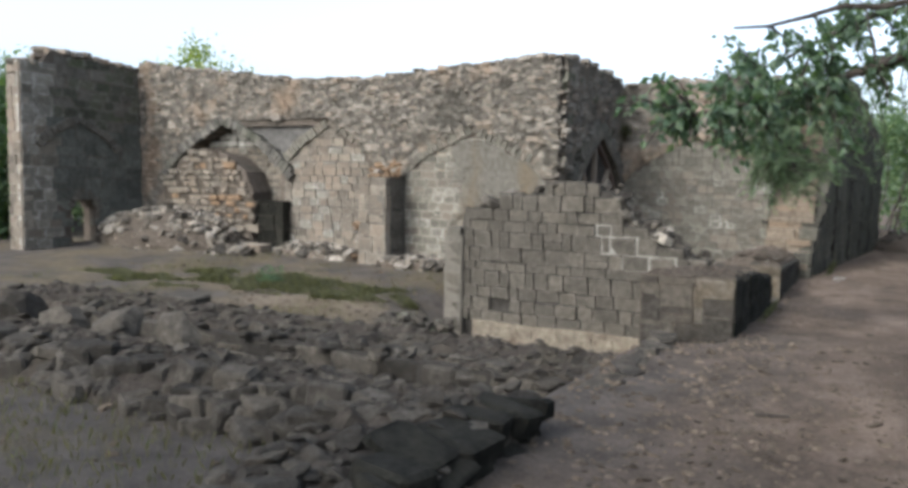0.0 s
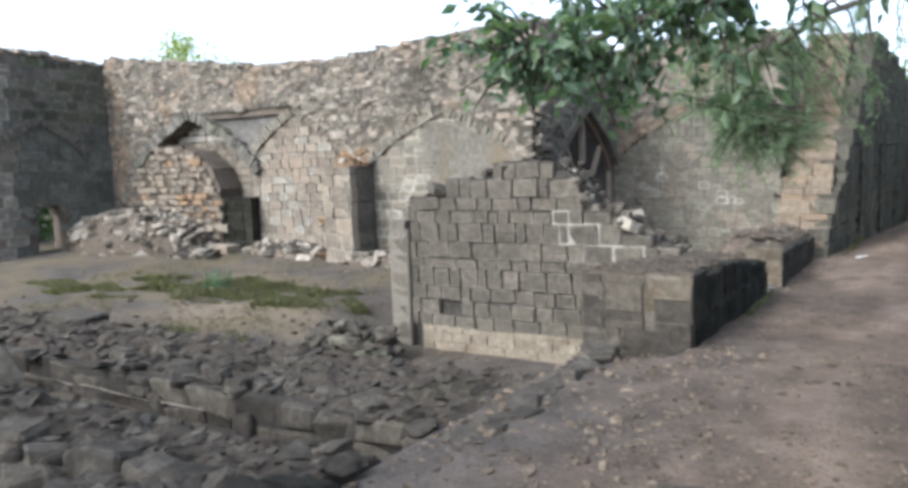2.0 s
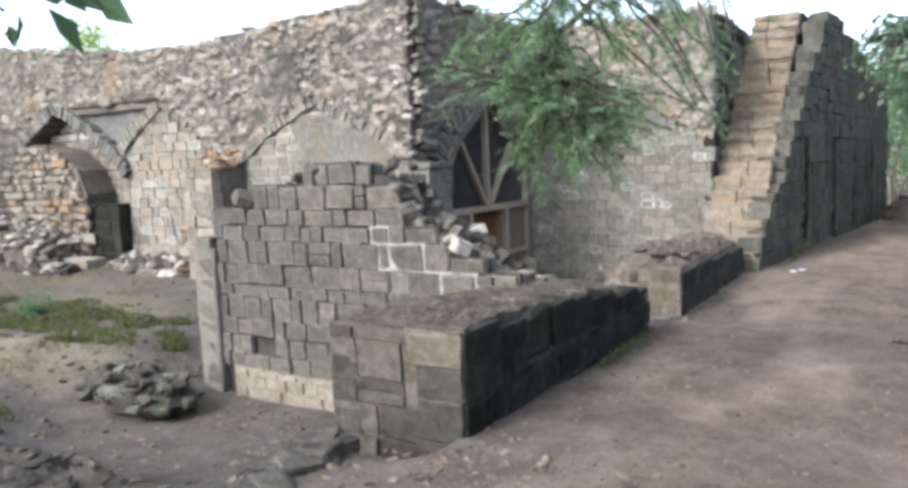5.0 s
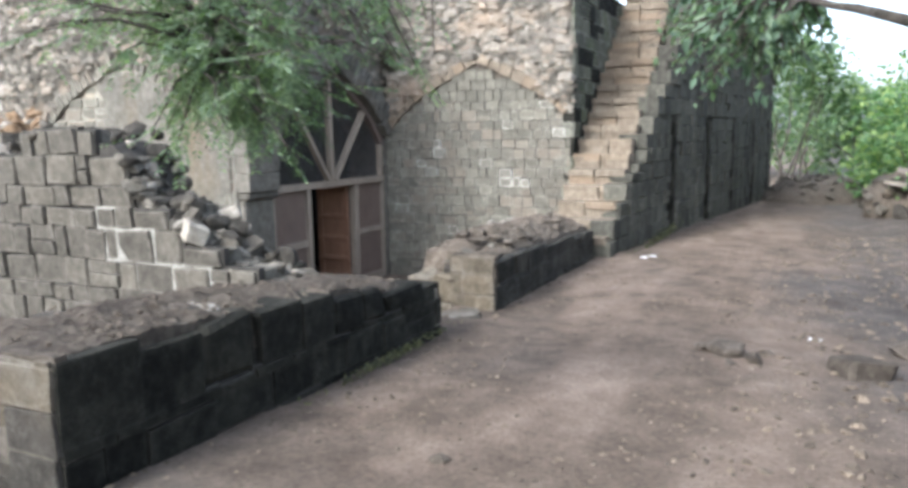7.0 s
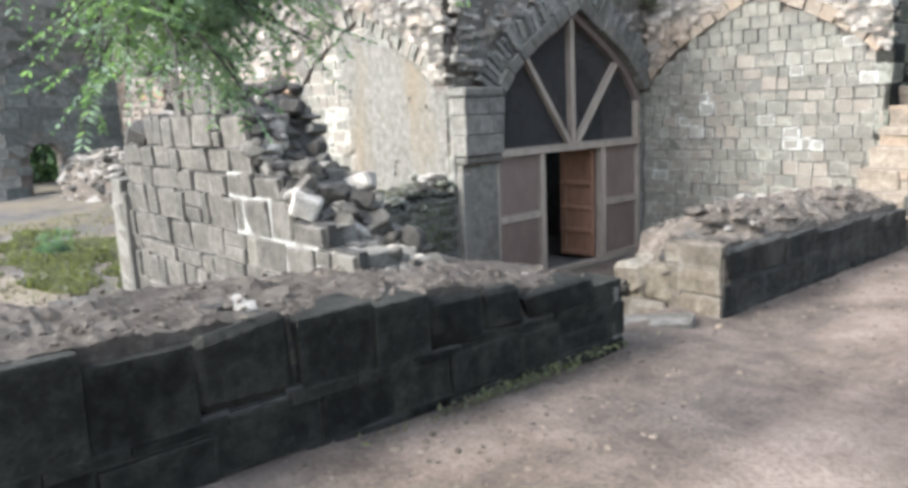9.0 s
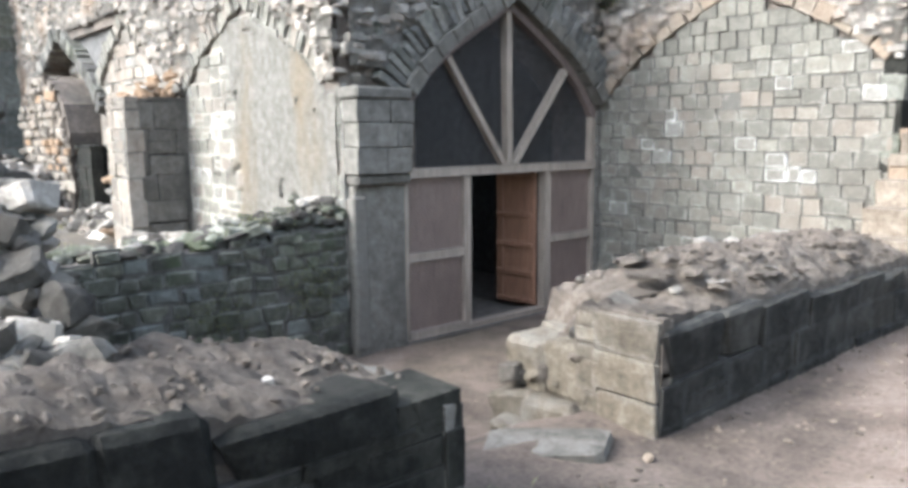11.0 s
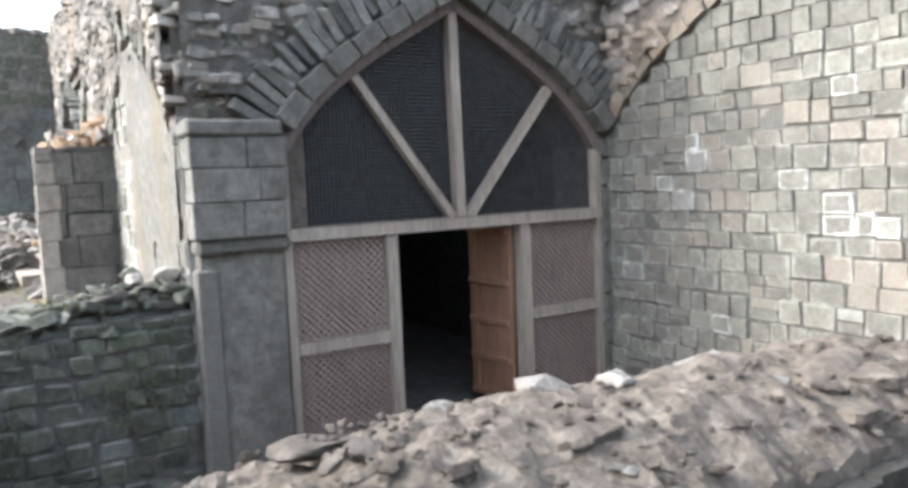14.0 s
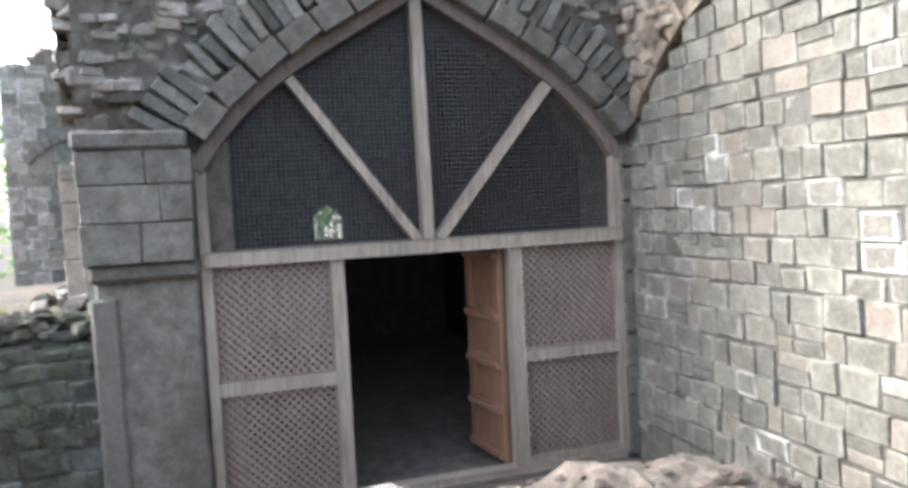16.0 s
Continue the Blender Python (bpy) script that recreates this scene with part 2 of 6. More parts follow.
ARCADE = stone_mat("arcade stone", (0.15, 0.127, 0.103), (0.25, 0.213, 0.172), (0.35, 0.3, 0.245), 4.0, 0.35, stain=(0.12, 0.105, 0.086), stain_amount=0.6, warm=(0.27, 0.215, 0.165), patch=(0.2, 0.158, 0.118), rim=(0.32, 0.29, 0.24), rim_amount=0.45)
RUBBLE = stone_mat("rubble face", (0.2, 0.172, 0.145), (0.31, 0.272, 0.228), (0.44, 0.395, 0.34), 4.0, 0.34, stain=(0.13, 0.118, 0.098), stain_amount=0.65, stain_scale=0.6, warm=(0.35, 0.27, 0.205), bump=0.7, patch=(0.3, 0.222, 0.155))
RUBBLE_I = stone_mat("rubble small", (0.2, 0.172, 0.145), (0.31, 0.272, 0.228), (0.44, 0.395, 0.34), 4.0, 0.34, island=True, stain=(0.13, 0.118, 0.098), stain_amount=0.65, stain_scale=0.6, warm=(0.35, 0.27, 0.205), bump=0.7, patch=(0.3, 0.222, 0.155))
BLOCK = stone_mat("grey brown block", (0.085, 0.074, 0.06), (0.142, 0.125, 0.102), (0.205, 0.182, 0.15), 5.0, 0.24, stain=(0.09, 0.08, 0.064), stain_amount=0.5, bump=0.8, rim=(0.21, 0.19, 0.16), rim_amount=0.4)
BLOCK_WARM = stone_mat("warm beige block", (0.095, 0.076, 0.055), (0.165, 0.134, 0.096), (0.255, 0.212, 0.16), 5.0, 0.2, stain=(0.25, 0.222, 0.183), stain_amount=0.5, stain_scale=3.0, bump=0.9, rim=(0.2, 0.178, 0.148), rim_amount=0.35)
LIMEJOINT = stone_mat("weathered white joint mortar", (0.22, 0.2, 0.172), (0.37, 0.345, 0.3), (0.52, 0.5, 0.455), 6.0, 0.0, stain=(0.13, 0.115, 0.095), stain_amount=0.95, stain_scale=3.0)
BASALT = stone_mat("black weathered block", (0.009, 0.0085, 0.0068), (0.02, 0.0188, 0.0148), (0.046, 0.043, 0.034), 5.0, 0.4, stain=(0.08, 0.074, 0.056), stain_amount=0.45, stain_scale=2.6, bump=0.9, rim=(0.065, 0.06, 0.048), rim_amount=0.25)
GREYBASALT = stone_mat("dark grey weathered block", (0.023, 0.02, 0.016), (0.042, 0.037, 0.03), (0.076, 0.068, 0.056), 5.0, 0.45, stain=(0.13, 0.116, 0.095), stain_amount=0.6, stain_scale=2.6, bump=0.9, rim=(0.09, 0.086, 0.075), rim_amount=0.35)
GRIT_I = stone_mat("road grit", (0.09, 0.07, 0.052), (0.155, 0.121, 0.09), (0.235, 0.188, 0.144), 5.0, 0.45, island=True, bump=0.5)
LONGSTONE = stone_mat("blackened streaked wall", (0.062, 0.058, 0.047), (0.112, 0.104, 0.084), (0.175, 0.163, 0.133), 5.0, 0.26, stain=(0.016, 0.016, 0.013), stain_amount=0.8, stain_scale=2.2, bump=0.6, streak=(1, 1, 0.12))
# on the wing wall this tone carries the shade of its east face
DARKSTONE = stone_mat("dark green-grey wall stone", (0.105, 0.104, 0.089), (0.17, 0.168, 0.144), (0.245, 0.24, 0.207), 4.0, 0.25, stain=(0.08, 0.082, 0.068), stain_amount=0.7, stain_scale=1.2, bump=0.5)
MOSSY = stone_mat("mossy dark block", (0.072, 0.07, 0.052), (0.13, 0.125, 0.094), (0.205, 0.193, 0.152), 5.0, 0.35, stain=(0.115, 0.135, 0.064), stain_amount=0.65, stain_scale=1.3, bump=0.8, rim=(0.25, 0.238, 0.2), rim_amount=0.5)
MOSSY_REST = stone_mat("mossy dark block rest", (0.06, 0.062, 0.05), (0.11, 0.11, 0.091), (0.18, 0.175, 0.148), 5.0, 0.3, island=True, stain=(0.085, 0.105, 0.05), stain_amount=0.6, stain_scale=1.3, bump=0.7)
PIER = stone_mat("grey pier stone", (0.105, 0.093, 0.076), (0.172, 0.154, 0.128), (0.245, 0.222, 0.186), 4.0, 0.16, stain=(0.09, 0.081, 0.065), stain_amount=0.7, bump=0.5)
VOUSSOIR = stone_mat("arch stone", (0.1, 0.093, 0.082), (0.185, 0.17, 0.148), (0.28, 0.258, 0.225), 5.0, 0.35, stain=(0.1, 0.11, 0.06), stain_amount=0.4, bump=0.7)
FIELD = stone_mat("field stone", (0.052, 0.045, 0.037), (0.097, 0.085, 0.071), (0.168, 0.149, 0.126), 5.0, 0.45, stain=(0.13, 0.108, 0.083), stain_amount=0.5, stain_scale=2.0, bump=0.8)
FIELD_I = stone_mat("field stone small", (0.052, 0.045, 0.037), (0.097, 0.085, 0.071), (0.168, 0.149, 0.126), 5.0, 0.45, island=True, stain=(0.13, 0.108, 0.083), stain_amount=0.5, stain_scale=2.0, bump=0.8)
PALE = stone_mat("pale rubble stone", (0.23, 0.2, 0.165), (0.355, 0.312, 0.262), (0.51, 0.462, 0.4), 5.0, 0.35, stain=(0.26, 0.21, 0.165), stain_amount=0.6, stain_scale=3.0, bump=0.7)
PALE_I = stone_mat("pale rubble small", (0.2, 0.172, 0.14), (0.31, 0.27, 0.222), (0.45, 0.4, 0.34), 5.0, 0.5, island=True, stain=(0.26, 0.21, 0.165), stain_amount=0.6, stain_scale=3.0, bump=0.7)
# broken core stone whose orange stands in for low sunlight
SUNCORE = stone_mat("broken core with painted orange sunlight", (0.21, 0.135, 0.08), (0.34, 0.225, 0.138), (0.48, 0.345, 0.23), 5.0, 0.15, stain=(0.25, 0.185, 0.13), stain_amount=0.7, stain_scale=2.5, bump=0.9)
PLASTER = stone_mat("pale plaster base", (0.18, 0.147, 0.11), (0.3, 0.253, 0.193), (0.42, 0.366, 0.29), 5.0, 0.15, stain=(0.2, 0.155, 0.115), stain_amount=0.8, stain_scale=3.5)
GREYPLASTER = stone_mat("grey spandrel plaster", (0.1, 0.093, 0.085), (0.16, 0.148, 0.135), (0.22, 0.205, 0.19), 3.0, 0.0, stain=(0.08, 0.076, 0.07), stain_amount=0.6, bump=0.35)
TOPDIRT = stone_mat("weathered wall top", (0.075, 0.059, 0.046), (0.15, 0.121, 0.096), (0.25, 0.208, 0.168), 4.5, 0.35, stain=(0.12, 0.097, 0.074), stain_amount=0.6, bump=1.0)
STEP = stone_mat("buff stair stone", (0.155, 0.123, 0.092), (0.245, 0.197, 0.148), (0.345, 0.285, 0.222), 4.0, 0.2, stain=(0.14, 0.108, 0.08), stain_amount=0.6, warm=(0.28, 0.2, 0.135))
WOOD = wood_mat("grey weathered wood", (0.14, 0.112, 0.082), (0.285, 0.232, 0.176))
WOOD_DARK = wood_mat("dark arch rib wood", (0.07, 0.052, 0.042), (0.15, 0.11, 0.09))
LEAFWOOD = wood_mat("orange brown door wood", (0.115, 0.055, 0.03), (0.225, 0.115, 0.06))
LATTICE = wood_mat("brown lattice", (0.12, 0.086, 0.066), (0.21, 0.155, 0.124))
WIRE = plain_mat("rusty wire", (0.11, 0.105, 0.1), 0.6, 0.5)
# unnaturally dark stone: the shade inside the hall is put into its colour
HALL = stone_mat("hall stone darkened for shade", (0.03, 0.029, 0.026), (0.06, 0.057, 0.052), (0.1, 0.096, 0.088), 3.0, 0.0)
HALLFLOOR = stone_mat("dusty hall floor", (0.09, 0.076, 0.062), (0.15, 0.128, 0.106), (0.22, 0.192, 0.162), 3.0, 0.0, stain=(0.07, 0.061, 0.05), stain_amount=0.7)
BARK = stone_mat("bark", (0.04, 0.034, 0.028), (0.085, 0.072, 0.06), (0.14, 0.12, 0.1), 6.0, 0.0)
LEAF_BROAD = leaf_mat("broad leaf", (0.034, 0.06, 0.038), (0.07, 0.112, 0.068), (0.12, 0.165, 0.092))
LEAF_FEATHER = leaf_mat("feathery leaf", (0.05, 0.078, 0.046), (0.095, 0.138, 0.08), (0.15, 0.195, 0.11))
LEAF_BUSH = leaf_mat("bush leaf", (0.05, 0.1, 0.042), (0.1, 0.175, 0.065), (0.22, 0.28, 0.09))
LEAF_YELLOW = leaf_mat("sunlit tree leaf", (0.08, 0.12, 0.035), (0.17, 0.21, 0.06), (0.3, 0.31, 0.1))
# leaf greens lightened to paint in the haze of distance
LEAF_FAR = leaf_mat("far leaf paled for haze", (0.05, 0.09, 0.045), (0.1, 0.15, 0.075), (0.17, 0.22, 0.11))
GRASS = leaf_mat("dry grass", (0.055, 0.048, 0.028), (0.1, 0.087, 0.05), (0.065, 0.072, 0.034))
WEED = leaf_mat("low olive weed", (0.035, 0.036, 0.018), (0.07, 0.07, 0.034), (0.115, 0.105, 0.055))
PAPER = plain_mat("white scrap", (0.75, 0.75, 0.75), 0.7)

# ---------------------------------------------------------------- building helpers


def part(name, bm, material, parent, label=""):
    me = bpy.data.meshes.new(name)
    bm.to_mesh(me)
    bm.free()
    me.materials.append(material)
    ob = new(name, me)
    ob.parent = parent
    return tagged(ob, label)


def thing(name, label, category, group="", at=(0, 0, 0)):
    e = new(name)
    e.empty_display_size = 0.1
    e.location = at
    return tagged(e, label, category, group)


def setting(name, bm, material, label, category):
    return tagged(part(name, bm, material, None), label, category, kind="structure")


def smooth01(a, b, x):
    t = min(1.0, max(0.0, (x - a) / (b - a)))
    return t * t * (3 - 2 * t)


def lerp_table(table, x):
    if x <= table[0][0]:
        return table[0][1]
    for (x0, y0), (x1, y1) in zip(table, table[1:]):
        if x <= x1:
            return y0 + (y1 - y0) * (x - x0) / (x1 - x0)
    return table[-1][1]


def box_bm(lo, hi, bevel=0.0, cuts=0, rough=0.0, seed=0.0):
    """A box, with bevelled edges or a finely roughened skin."""
    bm = bmesh.new()
    bmesh.ops.create_cube(bm, size=1.0)
    for v in bm.verts:
        v.co = Vector([lo[i] + (v.co[i] + 0.5) * (hi[i] - lo[i]) for i in range(3)])
    if bevel:
        bmesh.ops.bevel(bm, geom=bm.edges[:], offset=bevel, segments=1, affect="EDGES")
    if cuts:
        bmesh.ops.subdivide_edges(bm, edges=bm.edges[:], cuts=cuts, use_grid_fill=True)
    if rough:
        for v in bm.verts:
            v.co += noise.noise_vector(v.co * 3.1 + Vector((seed, 0, 0))) * rough
    return bm


def bar_bm(a, b, w, d, side=(0, 0, 1), bevel=0.006):
    """A squared timber from a to b; w across, d along side."""
    a, b, side = Vector(a), Vector(b), Vector(side)
    along = (b - a).normalized()
    side = (side - along * side.dot(along)).normalized()
    across = along.cross(side)
    bm = bmesh.new()
    bmesh.ops.create_cube(bm, size=1.0)
    for v in bm.verts:
        x, y, z = v.co
        v.co = (a + b) / 2 + along * (x * (b - a).length) + across * (y * w) + side * (z * d)
    bmesh.ops.bevel(bm, geom=bm.edges[:], offset=bevel, segments=1, affect="EDGES")
    return bm


def prism_bm(outline, y0, y1):
    """A solid with an outline in (u, z), from depth y0 to y1."""
    bm = bmesh.new()
    front = [bm.verts.new((u, y0, z)) for u, z in outline]
    back = [bm.verts.new((u, y1, z)) for u, z in outline]
    bm.faces.new(front)
    bm.faces.new(back[::-1])
    for i in range(len(front)):
        j = (i + 1) % len(front)
        bm.faces.new((front[j], front[i], back[i], back[j]))
    bmesh.ops.recalc_face_normals(bm, faces=bm.faces)
    return bm


def tube_bm(points, radii, sides=7, bm=None):
    bm = bm or bmesh.new()
    rings = []
    for i, p in enumerate(points):
        p = Vector(p)
        d = (Vector(points[min(i + 1, len(points) - 1)]) - Vector(points[max(i - 1, 0)])).normalized()
        s = d.cross(Vector((0.31, 0.2, 0.93))).normalized()
        t = d.cross(s)
        rings.append([bm.verts.new(p + (s * math.cos(a) + t * math.sin(a)) * radii[i]) for a in [2 * math.pi * k / sides for k in range(sides)]])
    for r0, r1 in zip(rings, rings[1:]):
        for k in range(sides):
            bm.faces.new((r0[k], r0[(k + 1) % sides], r1[(k + 1) % sides], r1[k]))
    bm.faces.new(rings[0][::-1])
    bm.faces.new(rings[-1])
    return bm


def make_variants():
    """Shapes for the pieces: squared blocks, ragged blocks and round stones, one unit across."""
    shapes = collections.defaultdict(list)
    rng = random.Random(5)
    for kind, bevel, jitter in (("block", 0.035, 0.035), ("ragged", 0.11, 0.085), ("tight", 0.016, 0.018)):
        for i in range(7):
            bm = bmesh.new()
            bmesh.ops.create_cube(bm, size=1.0)
            for v in bm.verts:
                v.co += Vector([rng.uniform(-jitter, jitter) for _ in range(3)])
            bmesh.ops.bevel(bm, geom=bm.edges[:], offset=bevel, segments=1, affect="EDGES")
            for v in bm.verts:
                v.co += Vector([rng.uniform(-jitter, jitter) * 0.3 for _ in range(3)])
            shapes[kind].append(bm)
    for i in range(8):
        bm = bmesh.new()
        bmesh.ops.create_icosphere(bm, subdivisions=1 if i < 3 else 2, radius=0.62)
        cut = [(Vector([rng.uniform(-1, 1) for _ in range(3)]).normalized(), rng.uniform(0.26, 0.44)) for _ in range(11)]
        for v in bm.verts:
            for c, far in cut:
                over = v.co.dot(c) - far
                if over > 0:
                    v.co -= c * over
            v.co += noise.noise_vector(v.co * 2.3 + Vector((i * 7.0, 0, 0))) * 0.05
        if i >= 3:
            bmesh.ops.dissolve_limit(bm, angle_limit=0.12, verts=bm.verts, edges=bm.edges)
            bmesh.ops.triangulate(bm, faces=bm.faces)
        shapes["stone"].append(bm)
    out = {}
    for kind, list_of in shapes.items():
        out[kind] = []
        for bm in list_of:
            bm.verts.ensure_lookup_table()
            bm.verts.index_update()
            out[kind].append((np.array([v.co[:] for v in bm.verts]), [[v.index for v in f.verts] for f in bm.faces]))
            bm.free()
    return out


VARIANTS = make_variants()
SHARED = {}


def shared_mesh(kind, i, material):
    key = (kind, i, material.name)
    if key not in SHARED:
        co, faces = VARIANTS[kind][i]
        me = bpy.data.meshes.new(kind)
        me.from_pydata(co.tolist(), [], faces)
        me.materials.append(material)
        SHARED[key] = me
    return SHARED[key]


def piece(name, kind, rng, material, parent, m):
    ob = new(name, shared_mesh(kind, rng.randrange(len(VARIANTS[kind])), material))
    ob.parent = parent
    ob.matrix_basis = m
    return ob


def joined(name, kind, rng, material, parent, ms, label=""):
    """Many pieces in one mesh."""
    cos, faces, base = [], [], 0
    for m in ms:
        co, fs = VARIANTS[kind][rng.randrange(len(VARIANTS[kind]))]
        a = np.array(m)
        cos.append(co @ a[:3, :3].T + a[:3, 3])
        faces.extend([[k + base for k in f] for f in fs])
        base += len(co)
    me = bpy.data.meshes.new(name)
    if cos:
        me.from_pydata(np.concatenate(cos).tolist(), [], faces)
    me.materials.append(material)
    ob = new(name, me)
    ob.parent = parent
    return tagged(ob, label, kind="stuff")


def facing_south(y):
    return Matrix.Translation((0, y, 0))


def facing_east(x):
    return Matrix.Translation((x, 0, 0)) @ Matrix.Rotation(radians(90), 4, "Z")


def courses(rng, u0, u1, z0, z1, heights, widths):
    """Courses of stones with broken joints: (u, z, w, h) of each, by its middle."""
    z = z0
    while z < z1 - 0.04:
        h = min(rng.uniform(*heights), z1 - z)
        u, a = u0 - rng.uniform(0, widths[0]), u0
        while u < u1:
            w = rng.uniform(*widths)
            b = min(u + w, u1)
            if u1 - b < 0.06:
                b = u1
            if b - a > 0.06:
                dz = rng.uniform(-0.012, 0.012)
                if h > 0.15 and rng.random() < 0.07:
                    yield (a + b) / 2, z + h * 0.27, b - a, h * 0.5
                    yield (a + b) / 2, z + h * 0.76, b - a, h * 0.48
                else:
                    yield (a + b) / 2, z + h / 2 + dz, b - a, h + dz
                a = b
            u += w
        z += h


def masonry(parent, m, rng, rects, keep, pick, depth=0.22, gap=0.014, proud=0.012, turn=0.6, kind="block", name="brick", limit=300, rest=None, first=None, bed=None, recess=0.02):
    """Lays stones on a face. keep(u, z): whether one belongs there; pick(u, z): its material; bed: mortar that fills the joints to a little behind the face."""
    todo = [r for r in rects if keep(r[0], r[1])]
    if first:
        todo.sort(key=first)
    if bed:
        cos, faces = [], []
        for u, z, w, h in todo:
            n = len(cos)
            cos += [tuple(m @ Vector((u + a * (w / 2 + 0.012), recess + b * 0.06 + 0.004 * noise.noise(Vector((u * 4, z * 4, 0))), z + c * (h / 2 + 0.012)))) for a, b, c in ((-1, 0, -1), (1, 0, -1), (1, 0, 1), (-1, 0, 1), (-1, 1, -1), (1, 1, -1), (1, 1, 1), (-1, 1, 1))]
            faces += [tuple(n + k for k in f) for f in ((0, 1, 2, 3), (1, 5, 6, 2), (5, 4, 7, 6), (4, 0, 3, 7), (3, 2, 6, 7), (4, 5, 1, 0))]
        me = bpy.data.meshes.new("joint_mortar")
        me.from_pydata(cos, [], faces)
        me.materials.append(bed)
        ob = new("joint_mortar", me)
        ob.parent = parent
        tagged(ob, "old mortar in the joints", kind="stuff")
    extra = []
    for n, (u, z, w, h) in enumerate(todo):
        d = depth * rng.uniform(0.8, 1.15)
        mm = m @ pose(u, d / 2 - rng.uniform(-proud, proud), z, rng.gauss(0, turn), rng.gauss(0, turn), rng.gauss(0, turn)) @ Matrix.Diagonal((max(0.03, w - gap * rng.uniform(0.6, 1.5)), d, max(0.03, h - gap * rng.uniform(0.6, 1.5)), 1))
        if n < limit:
            piece(name, kind, rng, pick(u, z), parent, mm)
        else:
            extra.append(mm)
    if extra:
        joined(name + "_rest", kind, rng, rest or pick(0, 0), parent, extra)


def rubble_face(parent, m, rng, u0, u1, z0, z1, keep, depth, material, n_piece, n_small, pick, sizes=(0.12, 0.3), step=0.085):
    """A weathered rubble face: a lumpy skin with stones bedded in it."""
    nu, nz = int((u1 - u0) / step), int((z1 - z0) / step)

    def bulge(u, z):
        v = Vector((u, z, 2.0))
        return 0.07 * noise.noise(v * 1.1) + 0.04 * noise.noise(v * 3.3) + 0.025 * noise.noise(v * 8.0)

    bm = bmesh.new()
    grid = {}
    for i in range(nu + 1):
        for j in range(nz + 1):
            u, z = u0 + (u1 - u0) * i / nu, z0 + (z1 - z0) * j / nz
            grid[i, j] = (u, z)
    made = {}

    def vert(i, j):
        if (i, j) not in made:
            u, z = grid[i, j]
            made[i, j] = bm.verts.new(m @ Vector((u, -bulge(u, z), z)))
        return made[i, j]

    for i in range(nu):
        for j in range(nz):
            u, z = grid[i, j]
            if keep(u + step / 2, z + step / 2):
                bm.faces.new((vert(i, j), vert(i + 1, j), vert(i + 1, j + 1), vert(i, j + 1)))
    bmesh.ops.solidify(bm, geom=bm.faces[:], thickness=-depth)
    bmesh.ops.recalc_face_normals(bm, faces=bm.faces[:])
    part("rubble_skin", bm, material, parent)
    extra, done, tries = [], 0, 0
    while done < n_piece + n_small and tries < 60000:
        tries += 1
        u, z = rng.uniform(u0, u1), rng.uniform(z0, z1)
        if not keep(u, z):
            continue
        big = done < n_piece
        w = rng.uniform(*sizes) if big else rng.uniform(0.06, 0.17)
        h = w * rng.uniform(0.35, 0.62)
        mm = m @ pose(u, -bulge(u, z) + 0.045 + 0.045 * rng.random(), z, rng.gauss(0, 6), rng.gauss(0, 6), rng.gauss(0, 8)) @ Matrix.Diagonal((w, 0.16, h, 1))
        if big:
            piece("stone", "ragged" if rng.random() < 0.7 else "stone", rng, pick(u, z), parent, mm)
        else:
            extra.append(mm)
        done += 1
    joined("scree", "ragged", rng, RUBBLE_I, parent, extra)


def arch(u, mid, half, spring, apex):
    s = min(1.0, abs(u - mid) / half)
    return spring + (apex - spring) * (1 - 0.74 * s - 0.26 * s ** 5)


def voussoirs(parent, m, rng, mid, half, spring, apex, length, depth, step, material, y=0.0, u_from=None, u_to=None, out=0.0, name="voussoir", ragged=0.3):
    """Arch stones set square to the curve."""
    n = 400
    pts = [(mid - half + 2 * half * k / n) for k in range(n + 1)]
    pts = [(u, arch(u, mid, half, spring, apex)) for u in pts]
    run, last = 0.0, pts[0]
    for k in range(1, n):
        (u0, z0), (u1, z1) = pts[k - 1], pts[k + 1]
        run += math.dist(pts[k], last)
        last = pts[k]
        if run >= step:
            run = 0.0
            u, z = pts[k]
            if (u_from is not None and u < u_from) or (u_to is not None and u > u_to):
                continue
            ang = math.atan2(z1 - z0, u1 - u0)
            nx, nz = -math.sin(ang), math.cos(ang)
            L = length * rng.uniform(0.85, 1.15)
            piece(name, "ragged" if rng.random() < ragged else "block", rng, material, parent,
                  m @ pose(u + nx * (L / 2 + out), y + depth / 2 + rng.uniform(-0.02, 0.02), z + nz * (L / 2 + out), 0, -math.degrees(ang) + rng.gauss(0, 2.5), 0) @ Matrix.Diagonal((step * 0.98, depth, L, 1)))


def stone_at(rng, p, size, flat=0.65, tilt=25):
    return pose(*p, rng.uniform(-tilt, tilt), rng.uniform(-tilt, tilt), rng.uniform(0, 360)) @ Matrix.Diagonal((size * rng.uniform(0.8, 1.4), size * rng.uniform(0.7, 1.1), size * flat * rng.uniform(0.7, 1.2), 1))


# ---------------------------------------------------------------- ground

ROAD = [(-40, 0.1), (0, 0.0), (6, 0.0), (8.5, -0.06), (12.2, -0.2), (13.4, -0.27), (17, -0.3), (22, -0.37), (30, -0.6), (50, -0.9), (120, -1.5)]


